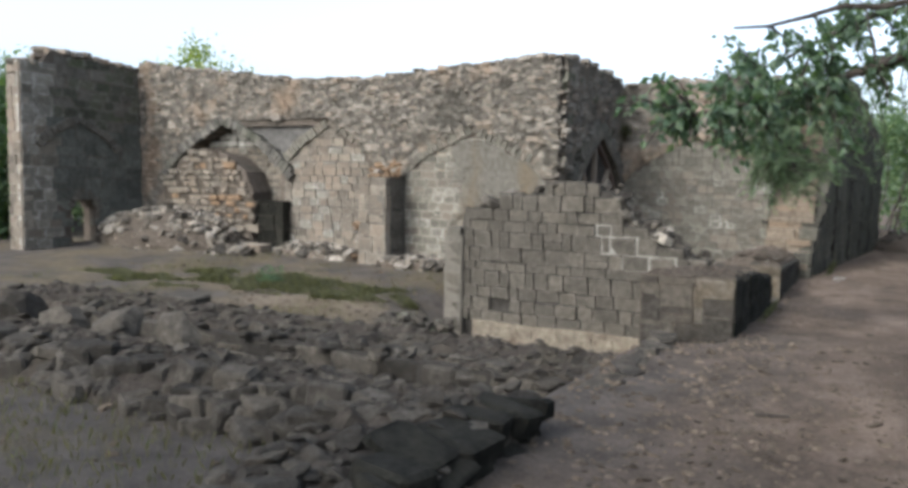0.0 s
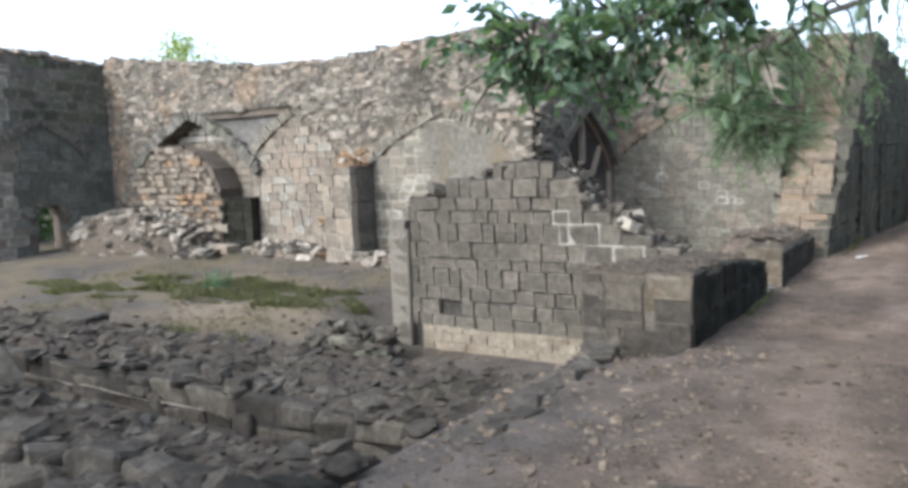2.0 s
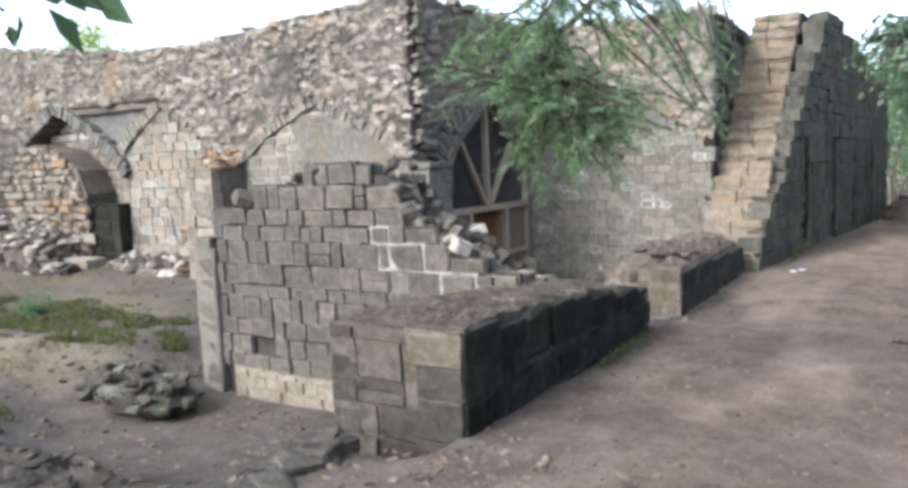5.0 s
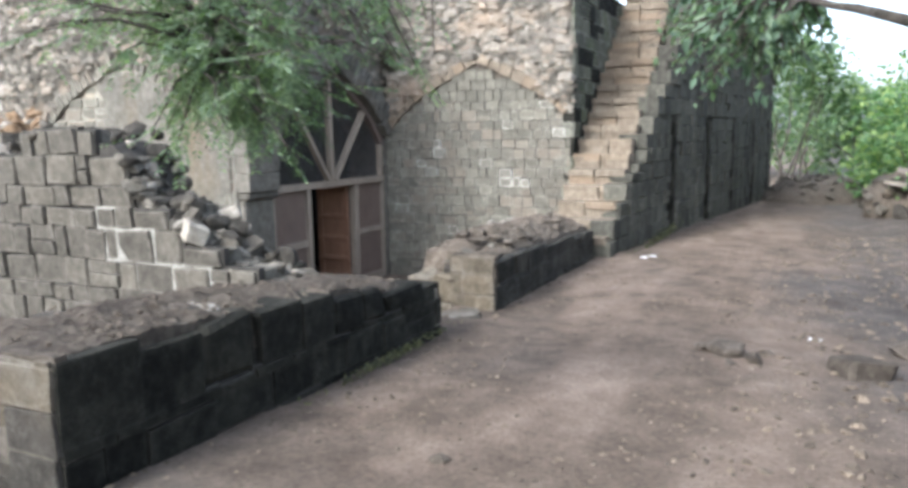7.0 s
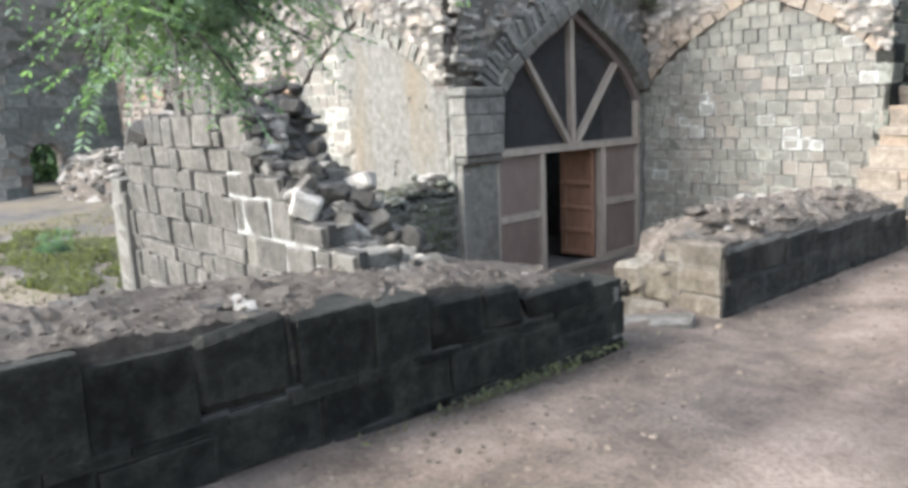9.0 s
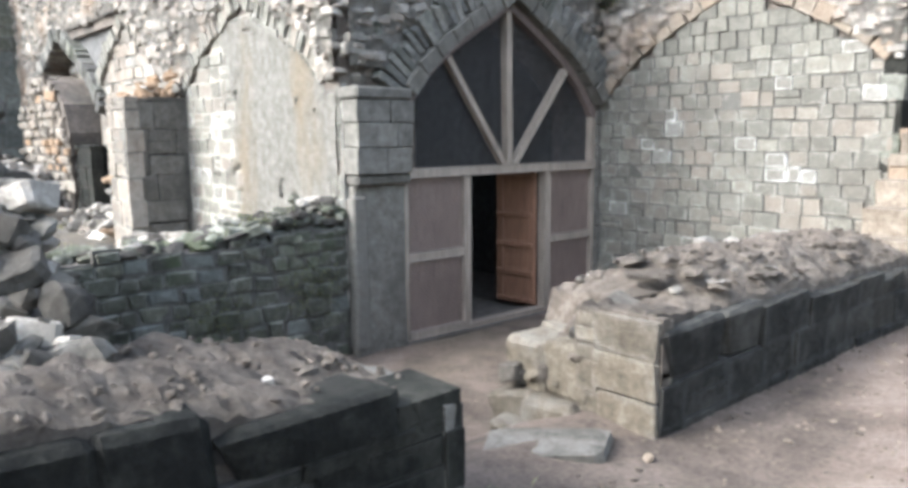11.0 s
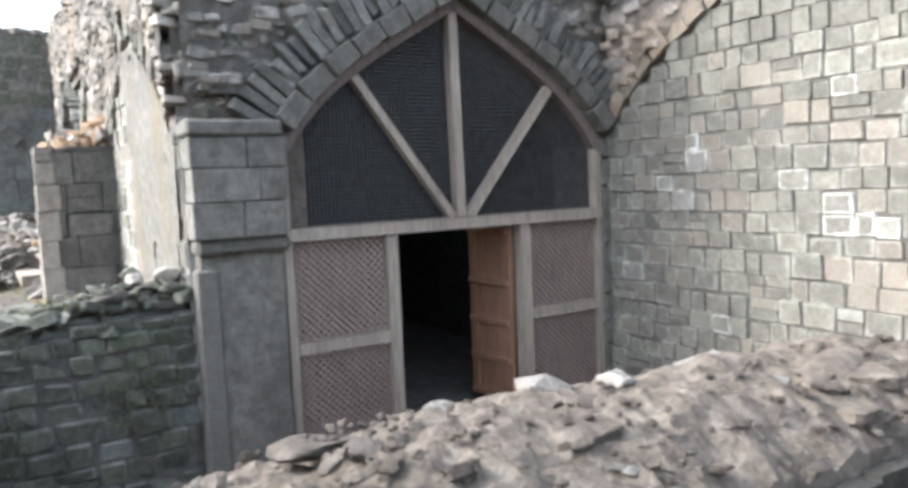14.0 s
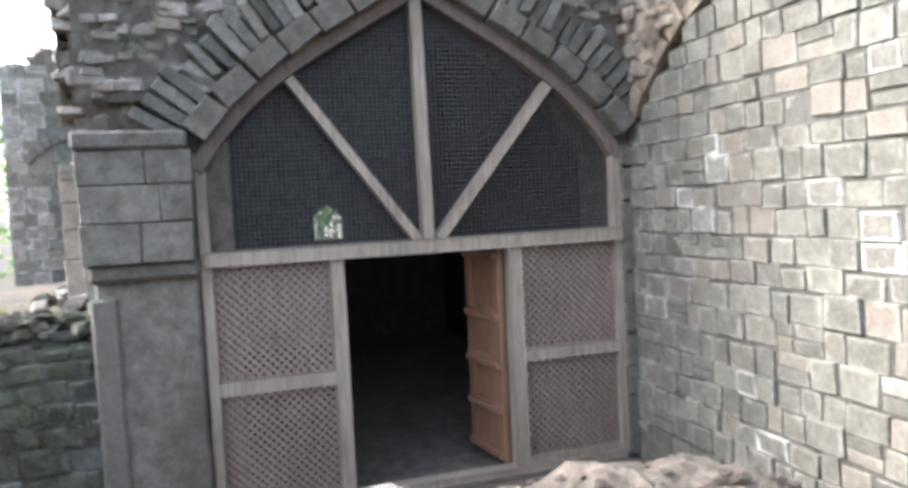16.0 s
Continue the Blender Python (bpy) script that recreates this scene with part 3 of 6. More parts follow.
def road_z(x, y):
    return lerp_table(ROAD, y) + 0.1 * max(0.0, min(x - 2.6, 4.0)) - 0.05 * smooth01(0.5, -1.2, x)


def yard_z(x, y):
    z = -0.42 - 0.08 * smooth01(5.0, 6.5, y)
    z += 0.18 * smooth01(10.5, 14.5, y) * smooth01(-5.7, -7.0, x)
    z += 0.15 * smooth01(-8, -16, x)
    pit = smooth01(7.0, 9.0, y) * smooth01(-7.2, -5.4, x)
    z = z + (-0.98 - z) * pit
    fore = smooth01(10.7, 11.0, y) * smooth01(-5.75, -5.6, x)
    low = -1.12 + 0.85 * smooth01(-3.4, -1.25, x) * smooth01(10.9, 12.3, y) * smooth01(14.9, 13.3, y)
    z = z + (low - z) * fore
    under_hall = smooth01(15.0, 15.2, y) * smooth01(-12.3, -12.1, x) * smooth01(-5.38, -5.5, x)
    return z + (-1.4 - z) * under_hall


def ground_z(x, y):
    bank = smooth01(-1.75, -2.6, x) if y < 8.2 else smooth01(-1.15, -1.45, x)
    z = road_z(x, y)
    if y < 19 and x < -1.1:
        z = z + (yard_z(x, y) - z) * bank
    d = math.hypot(x, y)
    return z + 0.035 * noise.noise(Vector((x * 0.9, y * 0.9, 0))) + 0.012 * noise.noise(Vector((x * 4.1, y * 4.1, 3))) + (0.0 if d < 60 else 0.004 * (d - 60))


def axis_steps(near0, near1, fine, far):
    out = list(np.arange(near0, near1, fine))
    step, a, b = fine, near0, near1
    while a > -far or b < far:
        step *= 1.35
        a, b = a - step, b + step
        out = [a] + out + [b]
    return out


def build_ground():
    xs, ys = axis_steps(-14, 6, 0.11, 900), axis_steps(0.5, 20, 0.11, 900)
    verts = [(x, y, ground_z(x, y)) for y in ys for x in xs]
    nx = len(xs)
    faces = [(j * nx + i, j * nx + i + 1, (j + 1) * nx + i + 1, (j + 1) * nx + i) for j in range(len(ys) - 1) for i in range(nx - 1)]
    me = bpy.data.meshes.new("ground")
    me.from_pydata(verts, [], faces)
    me.materials.append(SOIL)
    me.shade_smooth()
    return tagged(new("ground", me), "dusty red-brown earth track and rough yard", "ground", kind="structure")


build_ground()

# ---------------------------------------------------------------- the arcade wall

CREST = [(-18.4, 4.75), (-17.2, 4.62), (-16.4, 4.45), (-14, 4.18), (-12, 3.95), (-10, 3.9), (-8, 4.02), (-6.5, 4.12), (-5.2, 4.12)]
A1 = (-14.75, 2.2, 1.5, 2.92)
A2 = (-11.32, 1.55, 1.6, 2.82)
A3 = (-7.45, 1.78, 1.55, 2.58)
A4 = (-3.52, 1.78, 1.5, 2.68)
DOOR = (16.875, 1.6, 1.36, 2.62)
rng = random.Random(11)


def crest_z(u):
    return lerp_table(CREST, u) + 0.07 * noise.noise(Vector((u * 1.3, 2.0, 0))) + 0.025 * noise.noise(Vector((u * 5.0, 7.0, 0)))


def upper_edge(u):
    """Lower edge of the rubble that stands over the arches."""
    if u < -17.0:
        return -1.2
    if u < A1[0]:
        return arch(u, *A1)
    if u < A2[0]:
        return 2.86
    if u < -9.5:
        return arch(u, *A2)
    if u < -5.7:
        return arch(u, *A3)
    return 1.45


us = [-18.05 + 12.6 * k / 70 for k in range(71)]
core = setting("wall_arcade", prism_bm([(-18.05, -1.4), (-5.5, -1.4)] + [(u, crest_z(u) - 0.12) for u in us[::-1]], 15.06, 15.5), MORTAR, "long ruined stone arcade wall with blocked pointed arches", "wall")
part("rubble_core", prism_bm([(u, upper_edge(u)) for u in us] + [(u, crest_z(u)) for u in us[::-1]], 14.56, 15.24), MORTAR, core)


def limed(share, base, lime):
    return lambda u, z: lime if rng.random() < share else base


def plaster_coat(parent, m, u0, u1, z0, z1, keep, seed):
    """A ragged coat of old plaster, with a thickness of its own."""
    bm = bmesh.new()
    step = 0.045
    nu, nz = int((u1 - u0) / step), int((z1 - z0) / step)
    at = {}

    def corner(i, k):
        if (i, k) not in at:
            u, z = u0 + i * step, z0 + k * step
            at[i, k] = bm.verts.new((u + 0.012 * noise.noise(Vector((u * 9, z * 9, seed))), 0.016 * noise.noise(Vector((u * 2.4, z * 2.4, seed + 4))), z + 0.012 * noise.noise(Vector((u * 9, z * 9, seed + 9)))))
        return at[i, k]

    for i in range(nu):
        for k in range(nz):
            u, z = u0 + (i + 0.5) * step, z0 + (k + 0.5) * step
            edge = smooth01(0, 0.6, (u - u0) / (u1 - u0)) * smooth01(0, 0.25, (z - z0) / (z1 - z0))
            if keep(u, z) and noise.noise(Vector((u * 1.7, z * 1.2, seed))) + 0.5 * noise.noise(Vector((u * 6, z * 5, seed))) + 1.1 * edge > 0.5:
                bm.faces.new((corner(i, k), corner(i + 1, k), corner(i + 1, k + 1), corner(i, k + 1)))
    bmesh.ops.solidify(bm, geom=bm.faces[:], thickness=-0.03)
    bm.transform(m)
    return part("plaster_coat", bm, PLASTERWASH, parent, "ragged pale streaked plaster")


infill = thing("arch_infill", "buff squared stone filling a blocked pointed arch", "wall infill")
masonry(infill, facing_south(14.57), rng, courses(rng, -12.75, -9.85, -0.6, 2.8, (0.15, 0.21), (0.18, 0.42)), lambda u, z: z < arch(u, *A2) - 0.03, limed(0.18, ARCADE, BRICK_LIME), gap=0.02, bed=JOINT, recess=0.022)
infill = thing("arch_infill", "pale sunlit stone filling a blocked arch beside the doorway", "wall infill")
masonry(infill, facing_south(14.56), rng, courses(rng, -9.15, -5.45, -0.6, 2.6, (0.15, 0.2), (0.2, 0.38)), lambda u, z: z < arch(u, *A3) - 0.03, limed(0.16, BRICK, BRICK_LIME), gap=0.015, rest=BRICK_REST, bed=PLASTERWASH, recess=0.012)
plaster_coat(infill, facing_south(14.535), -8.7, -5.47, -0.2, 2.45, lambda u, z: z < arch(u, *A3) - 0.06, 3)
for a in (A2, A3):
    line = [(a[0] - a[1] + 2 * a[1] * k / 30, arch(a[0] - a[1] + 2 * a[1] * k / 30, *a) + 0.05) for k in range(31)]
    part("arch_bedding", prism_bm([(line[0][0], -0.6), (line[-1][0], -0.6)] + line[::-1], 14.6, 15.08), MORTAR, core)
infill = thing("arch_infill", "rough brown stone under the broken arch", "wall infill")
masonry(infill, facing_south(14.94), rng, courses(rng, -17.2, -12.5, -0.6, 2.9, (0.14, 0.2), (0.16, 0.36)), lambda u, z: z < arch(u, *A1) - 0.03, limed(0.06, ARCADE, BRICK_LIME), gap=0.022, kind="ragged", bed=JOINT, recess=0.03)
part("spandrel_plaster", prism_bm([(-14.2, 2.95), (-13.4, 2.1), (-12.75, 1.45), (-12.15, 2.15), (-11.5, 2.95)], 14.66, 15.1), GREYPLASTER, core, "smooth grey plaster between two arches")
rubble_face(core, facing_south(14.5), rng, -18.0, -5.45, -0.6, 4.9, lambda u, z: upper_edge(u) + 0.19 < z < crest_z(u) - 0.02, 0.1, RUBBLE, 300, 2600,
            lambda u, z: PALE if rng.random() < 0.24 else RUBBLE)
crest = [pose(u, 14.55 + rng.uniform(0, 0.6), crest_z(u) + rng.uniform(-0.06, 0.02), rng.uniform(-8, 8), rng.uniform(-8, 8), rng.uniform(0, 360)) @ Matrix.Diagonal((rng.uniform(0.12, 0.32), rng.uniform(0.12, 0.3), rng.uniform(0.06, 0.14), 1)) for u in np.arange(-18, -5.4, 0.05)]
joined("crest_stones", "ragged", rng, RUBBLE_I, core, crest)
for tag, a, lo, hi in (("broken pointed arch of grey stones over rough infill", A1, -17.0, None), ("pointed arch of pale stones in the ruined wall", A2, None, None), ("pointed arch of pale stones beside the doorway", A3, None, None)):
    ring = thing("pointed_arch", tag, "arch", "arches of the arcade")
    voussoirs(ring, facing_south(14.45 if a is A1 else 14.525), rng, *a, 0.25 if a is A1 else 0.24, 0.55 if a is A1 else 0.3, 0.12, VOUSSOIR if a is A1 else BRICK, u_from=lo, u_to=hi)

# broken infill that bulges out under the first arch, its bare core coloured with orange sunlight
mass = thing("broken_infill", "broken rubble infill with orange sunlight painted on its bare core", "wall ruin")
part("core", prism_bm([(-16.7, -0.6), (-13.55, -0.6), (-13.5, 1.2), (-13.75, 1.7), (-14.4, 2.12), (-15.3, 2.3), (-16.1, 2.0), (-16.7, 1.2)], 14.25, 15.0), MORTAR, mass)


def dome(u, z):
    return z < 2.25 - 0.42 * (u + 15.2) ** 2 and -16.7 < u < -13.5


masonry(mass, facing_south(14.18), rng, courses(rng, -16.7, -13.3, -0.5, 2.3, (0.12, 0.2), (0.15, 0.4)), lambda u, z: dome(u, z) and not (-14.7 < u < -13.2 and 0.55 < z < 1.25 and rng.random() < 0.25),
        lambda u, z: SUNCORE if rng.random() < (0.5 if u > -14.9 and 0.45 < z < 1.3 else 0.04) else ARCADE, gap=0.03, proud=0.05, turn=6, kind="ragged", name="stone", bed=TOPDIRT, recess=0.04)


def stub_pier(x0, x1, y0, y1, z0, z1, label, ragged_top, side=None, front=None):
    st = thing("pier_stub", label, "pier", "stubs of broken piers")
    part("core", box_bm((x0 + 0.05, y0 + 0.05, z0), (x1 - 0.05, y1, z1 - 0.03)), DARKCORE, st)
    east = facing_east(x1 - 0.02)
    masonry(st, east, rng, courses(rng, y0, y1, z0, z1, (0.24, 0.36), (0.35, 0.6)), lambda u, z: True, lambda u, z: side or PIER, depth=0.2, gap=0.008, name="block")
    masonry(st, facing_south(y0), rng, courses(rng, x0, x1, z0, z1, (0.24, 0.36), (0.3, 0.5)), lambda u, z: True, lambda u, z: front or ARCADE, depth=0.2, gap=0.01, name="block")
    if ragged_top:
        for k in range(46):
            s = rng.random()
            p = (rng.uniform(x0 - 0.05, x1), y1 - 0.05 - 0.75 * (1 - s) * rng.random(), z1 + 0.5 * s * rng.random())
            piece("stone", "stone", rng, SUNCORE if rng.random() < 0.75 else PALE, st, stone_at(rng, p, rng.uniform(0.12, 0.28)))
        for k in range(22):
            piece("stone", "stone", rng, SUNCORE if rng.random() < 0.6 else PALE, st, stone_at(rng, (x0 - rng.uniform(0.0, 0.22), y0 + rng.uniform(0, 0.5), z0 + rng.uniform(0.1, 1.2)), rng.uniform(0.12, 0.26)))
    return st


stub_pier(-9.87, -9.13, 13.75, 14.66, -0.6, 1.62, "dark squared pier stub, broken core painted with orange sunlight", True)
# black block painted in for the dark recess beside the first arch
stub_pier(-13.45, -12.55, 14.3, 14.66, -0.6, 1.0, "low black block standing in for a shaded recess", False, BASALT, BASALT)

# wing wall at the far end of the arcade
GATE = (12.76, 0.36, 0.62, 1.08)
gcurve = [(GATE[0] - GATE[1] + 2 * GATE[1] * k / 16, arch(GATE[0] - GATE[1] + 2 * GATE[1] * k / 16, *GATE)) for k in range(17)]
WING_TOP = [(11.1, 4.3), (11.65, 4.36), (11.9, 4.72), (12.95, 4.74), (13.2, 4.62), (15.3, 4.55)]


def wing_top(u):
    return lerp_table(WING_TOP, u) + 0.04 * noise.noise(Vector((u * 2.2, 3.0, 1.0)))


def wing_stone(u, z):
    # pale strip paints the sunlit south end onto this face
    if u < 11.95:
        return BRICK_LIME if rng.random() < 0.6 else BRICK
    # lower stones take a darker colour for the shaded face
    return DARKSTONE if z < 2.95 + 0.3 * noise.noise(Vector((u * 1.3, z, 2))) else (MOSSY if rng.random() < 0.7 else PIER)


bm = prism_bm([(11.15, -1.2), (GATE[0] - GATE[1], -1.2)] + gcurve + [(GATE[0] + GATE[1], -1.2), (15.3, -1.2)] + [(15.3 - 4.15 * k / 30, wing_top(15.3 - 4.15 * k / 30) - 0.08) for k in range(31)], 0.05, 0.6)
bm.transform(facing_east(-18.0))
wing = setting("wall_wing", bm, MORTAR, "tall dark wing wall with a small arched opening", "wall")
masonry(wing, facing_east(-18.0), rng, courses(rng, 11.1, 14.66, -0.6, 4.8, (0.2, 0.3), (0.28, 0.55)), lambda u, z: z < wing_top(u) - 0.08 and not (abs(u - GATE[0]) < GATE[1] + 0.12 and z < arch(u, *GATE) + 0.1), wing_stone, gap=0.008, name="block", bed=MORTAR, recess=0.016)
ring = thing("pointed_arch", "wide blind pointed arch around the small gate", "arch")
voussoirs(ring, facing_east(-17.93), rng, 12.6, 1.1, 2.15, 2.9, 0.2, 0.2, 0.16, PIER, ragged=0.1)
ring = thing("pointed_arch", "small pointed arch in the wing wall", "arch")
voussoirs(ring, facing_east(-17.98), rng, *GATE, 0.18, 0.3, 0.14, PIER)
masonry(wing, facing_south(11.1), rng, courses(rng, -18.6, -18.0, -0.6, 4.25, (0.22, 0.32), (0.3, 0.5)), lambda u, z: True, lambda u, z: ARCADE, name="block")
joined("crest_stones", "ragged", rng, RUBBLE_I, wing, [pose(-18.3 + rng.uniform(-0.22, 0.22), y, wing_top(y) - 0.05 + rng.uniform(-0.04, 0.03), 0, 0, rng.uniform(0, 90)) @ Matrix.Diagonal((0.36, 0.28, 0.14, 1)) for y in np.arange(11.2, 15.2, 0.1)])

# ---------------------------------------------------------------- the doorway wall

east = facing_east(-5.4)
curve = [(DOOR[0] - DOOR[1] + 2 * DOOR[1] * k / 40, arch(DOOR[0] - DOOR[1] + 2 * DOOR[1] * k / 40, *DOOR)) for k in range(41)]
bm = prism_bm([(14.7, -1.3), (15.28, -1.3)] + curve + [(18.5, -1.3), (18.9, -1.3), (18.9, 4.05), (14.7, 4.05)], 0.03, 0.75)
bm.transform(east)
doorwall = setting("wall_doorway", bm, MORTAR, "ruined wall with a great pointed doorway", "wall")
rubble_face(doorwall, facing_east(-5.33), rng, 14.6, 18.5, 1.5, 4.15, lambda u, z: z > arch(u, *DOOR) + 0.42 and z < 4.08 + 0.08 * noise.noise(Vector((u * 2, 1, 1))), 0.1, RUBBLE, 150, 600,
            lambda u, z: MOSSY if rng.random() < 0.3 else RUBBLE)
ring = thing("pointed_arch", "great pointed arch of grey stones over the doorway", "arch")
voussoirs(ring, facing_east(-5.24), rng, *DOOR, 0.17, 0.5, 0.27, PIER, ragged=0.0)
voussoirs(ring, facing_east(-5.28), rng, *DOOR, 0.29, 0.5, 0.085, VOUSSOIR, out=0.165, name="arch_slab", ragged=0.55)
# impost pier left of the door
pier = thing("impost_pier", "grey dressed stone pier with a moulded impost block", "pier")
part("shaft", box_bm((-5.75, 14.62, -1.15), (-5.34, 15.26, 0.62), 0.02, 7, 0.016, 2.0), PIER, pier)
part("corner_strip", box_bm((-5.45, 14.59, -1.05), (-5.31, 14.76, 0.5), 0.02, 5, 0.012, 3.0), BLOCK, pier, "paler upright corner stone")
part("moulding", box_bm((-5.8, 14.59, 0.6), (-5.25, 15.28, 0.72), 0.03, 6, 0.012, 5.0), PIER, pier)
for k, (z0, z1) in enumerate(((0.72, 0.98), (0.98, 1.22), (1.22, 1.44))):
    cut = (14.93, 15.06, 14.98)[k]
    part("impost_block", box_bm((-5.8, 14.575 + 0.012 * (k % 2), z0 + 0.002), (-5.2, cut, z1 - 0.002), 0.008, 4, 0.006, 1.0 + k), PIER, pier)
    part("impost_block", box_bm((-5.8, cut + 0.006, z0 + 0.002), (-5.205 + 0.006 * k, 15.25 + 0.01 * k, z1 - 0.002), 0.008, 4, 0.006, 6.0 + k), PIER, pier)
part("cap", box_bm((-5.82, 14.56, 1.442), (-5.175, 15.25, 1.56), 0.02, 6, 0.014, 8.0), PIER, pier, "worn cap stone")
for k in range(40):
    s = rng.random()
    piece("stone", "stone", rng, RUBBLE if rng.random() < 0.7 else PALE, pier, stone_at(rng, (-5.45 + rng.uniform(-0.15, 0.1), 14.62 + 0.6 * rng.random(), 1.6 + 1.0 * s), rng.uniform(0.12, 0.24)))
joined("crest_stones", "ragged", rng, RUBBLE_I, doorwall, [pose(-5.7 + rng.uniform(-0.3, 0.35), y, 4.08 + rng.uniform(-0.03, 0.09), 0, 0, rng.uniform(0, 90)) @ Matrix.Diagonal((rng.uniform(0.12, 0.28), 0.24, rng.uniform(0.06, 0.13), 1)) for y in np.arange(14.7, 18.8, 0.06)])
# right jamb of squared stones
masonry(doorwall, facing_east(-5.36), rng, courses(rng, 18.46, 18.6, -1.1, 1.4, (0.22, 0.3), (0.14, 0.15)), lambda u, z: True, lambda u, z: PIER, name="block")

# hall behind the doorway
hall = setting("hall_floor", box_bm((-12.2, 14.9, -1.3), (-5.35, 18.9, -1.12)), HALLFLOOR, "dusty stone floor of the dark hall", "floor")
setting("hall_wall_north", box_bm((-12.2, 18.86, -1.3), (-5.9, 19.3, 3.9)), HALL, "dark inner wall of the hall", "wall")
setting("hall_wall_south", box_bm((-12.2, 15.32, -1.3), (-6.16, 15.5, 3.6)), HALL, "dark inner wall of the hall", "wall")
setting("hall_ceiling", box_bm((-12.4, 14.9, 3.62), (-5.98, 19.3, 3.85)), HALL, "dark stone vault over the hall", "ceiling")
WIN = (17.02, 0.24, 0.86, 1.06)
wcurve = [(WIN[0] - WIN[1] + 2 * WIN[1] * k / 12, arch(WIN[0] - WIN[1] + 2 * WIN[1] * k / 12, *WIN)) for k in range(13)]
back_east = facing_east(-12.0)
bm = prism_bm([(15.3, -1.3), (WIN[0] - 0.02, -1.3), (WIN[0] - 0.02, 0.5), (WIN[0] - WIN[1], 0.5)] + wcurve + [(WIN[0] + WIN[1], 0.5), (WIN[0] - 0.01, 0.5), (WIN[0] - 0.01, -1.3), (19.3, -1.3), (19.3, 3.9), (15.3, 3.9)], 0.0, 0.4)
bm.transform(back_east)
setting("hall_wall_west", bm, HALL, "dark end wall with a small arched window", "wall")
grille = thing("window_grille", "thin iron bars across the small arched window", "window grille")
for k in range(3):
    part("bar", bar_bm((-12.15, WIN[0] - 0.12 + 0.12 * k, 0.48), (-12.15, WIN[0] - 0.12 + 0.12 * k, 1.05), 0.015, 0.015, (1, 0, 0), 0.002), WIRE, grille)
part("bar", bar_bm((-12.15, WIN[0] - 0.26, 0.8), (-12.15, WIN[0] + 0.26, 0.8), 0.015, 0.02, (1, 0, 0), 0.002), WIRE, grille)

# timber screen in the doorway
screen = thing("timber_screen", "weathered timber door screen with lattice panels and fan struts", "door screen")
XF = -5.46
Y0, YA, YB, Y1 = 15.31, 16.19, 17.55, 18.45
ZB, ZS, ZBAR = -1.1, -0.2, 0.7
for nm, a, b, w, d in (
        ("sill", (XF, Y0, ZB + 0.04), (XF, YA, ZB + 0.04), 0.1, 0.09), ("sill", (XF, YA, ZB + 0.015), (XF, Y1, ZB + 0.015), 0.12, 0.05),
        ("sill", (XF, YB, ZB + 0.06), (XF, Y1, ZB + 0.06), 0.08, 0.08)):
    part(nm, bar_bm(a, b, w, d), WOOD, screen)
for y, top, wd in ((Y0, 1.3, 0.07), (YA, ZBAR - 0.05, 0.1), (YB, ZBAR - 0.05, 0.11), (Y1, 1.32, 0.08)):
    part("post", bar_bm((XF, y, ZB), (XF, y, top), wd, 0.1, (1, 0, 0)), WOOD, screen)
part("transom", bar_bm((XF + 0.02, Y0 - 0.02, ZBAR), (XF + 0.02, Y1 + 0.02, ZBAR), 0.12, 0.1), WOOD, screen)
part("mid_rail", bar_bm((XF, Y0, ZS), (XF, YA, ZS), 0.09, 0.1), WOOD, screen)
part("mid_rail", bar_bm((XF, YB, ZS), (XF, Y1, ZS), 0.09, 0.09), WOOD, screen)
YM = 16.88
part("king_post", bar_bm((XF, YM, ZBAR + 0.05), (XF, YM - 0.02, 2.5), 0.085, 0.09, (1, 0, 0)), WOOD, screen)
part("strut", bar_bm((XF + 0.01, YM - 0.08, ZBAR + 0.05), (XF + 0.01, 15.93, 1.93), 0.07, 0.08, (1, 0, 0)), WOOD, screen)
part("strut", bar_bm((XF + 0.01, YM + 0.08, ZBAR + 0.05), (XF + 0.01, 17.88, 1.88), 0.075, 0.08, (1, 0, 0)), WOOD, screen)
for side in (0, 1):
    for k in range(20 * side, 20 * side + 20):
        if k % 2 == 0:
            (u0, z0), (u1, z1) = curve[k], curve[k + 2]
            part("arch_rib", bar_bm((XF, u0, z0 - 0.05), (XF, u1, z1 - 0.05), 0.1, 0.12, (1, 0, 0)), WOOD_DARK, screen)


def lattice(y0, y1, z0, z1):
    """Two layers of crossing laths in a frame."""
    bm = bmesh.new()
    p, wd = 0.062, 0.026
    h, w = z1 - z0, y1 - y0
    for layer, sgn in ((0, 1), (1, -1)):
        x = XF - 0.012 + 0.012 * layer
        c = -h if sgn > 0 else 0.0
        while c < w + (0 if sgn > 0 else h):
            # lath: y = c + sgn * (z - z0), clipped to the panel
            zs = sorted(((0 - c) * sgn, (w - c) * sgn))
            a, b = max(0.0, zs[0]), min(h, zs[1])
            if b - a > 0.03:
                bb = bar_bm((x, y0 + c + sgn * a, z0 + a), (x, y0 + c + sgn * b, z0 + b), wd, 0.012, (1, 0, 0), 0.001)
                me = bpy.data.meshes.new("lath")
                bb.to_mesh(me)
                bb.free()
                bm.from_mesh(me)
                bpy.data.meshes.remove(me)
            c += p
    part("lattice", bm, LATTICE, screen, "brown diagonal lath lattice")


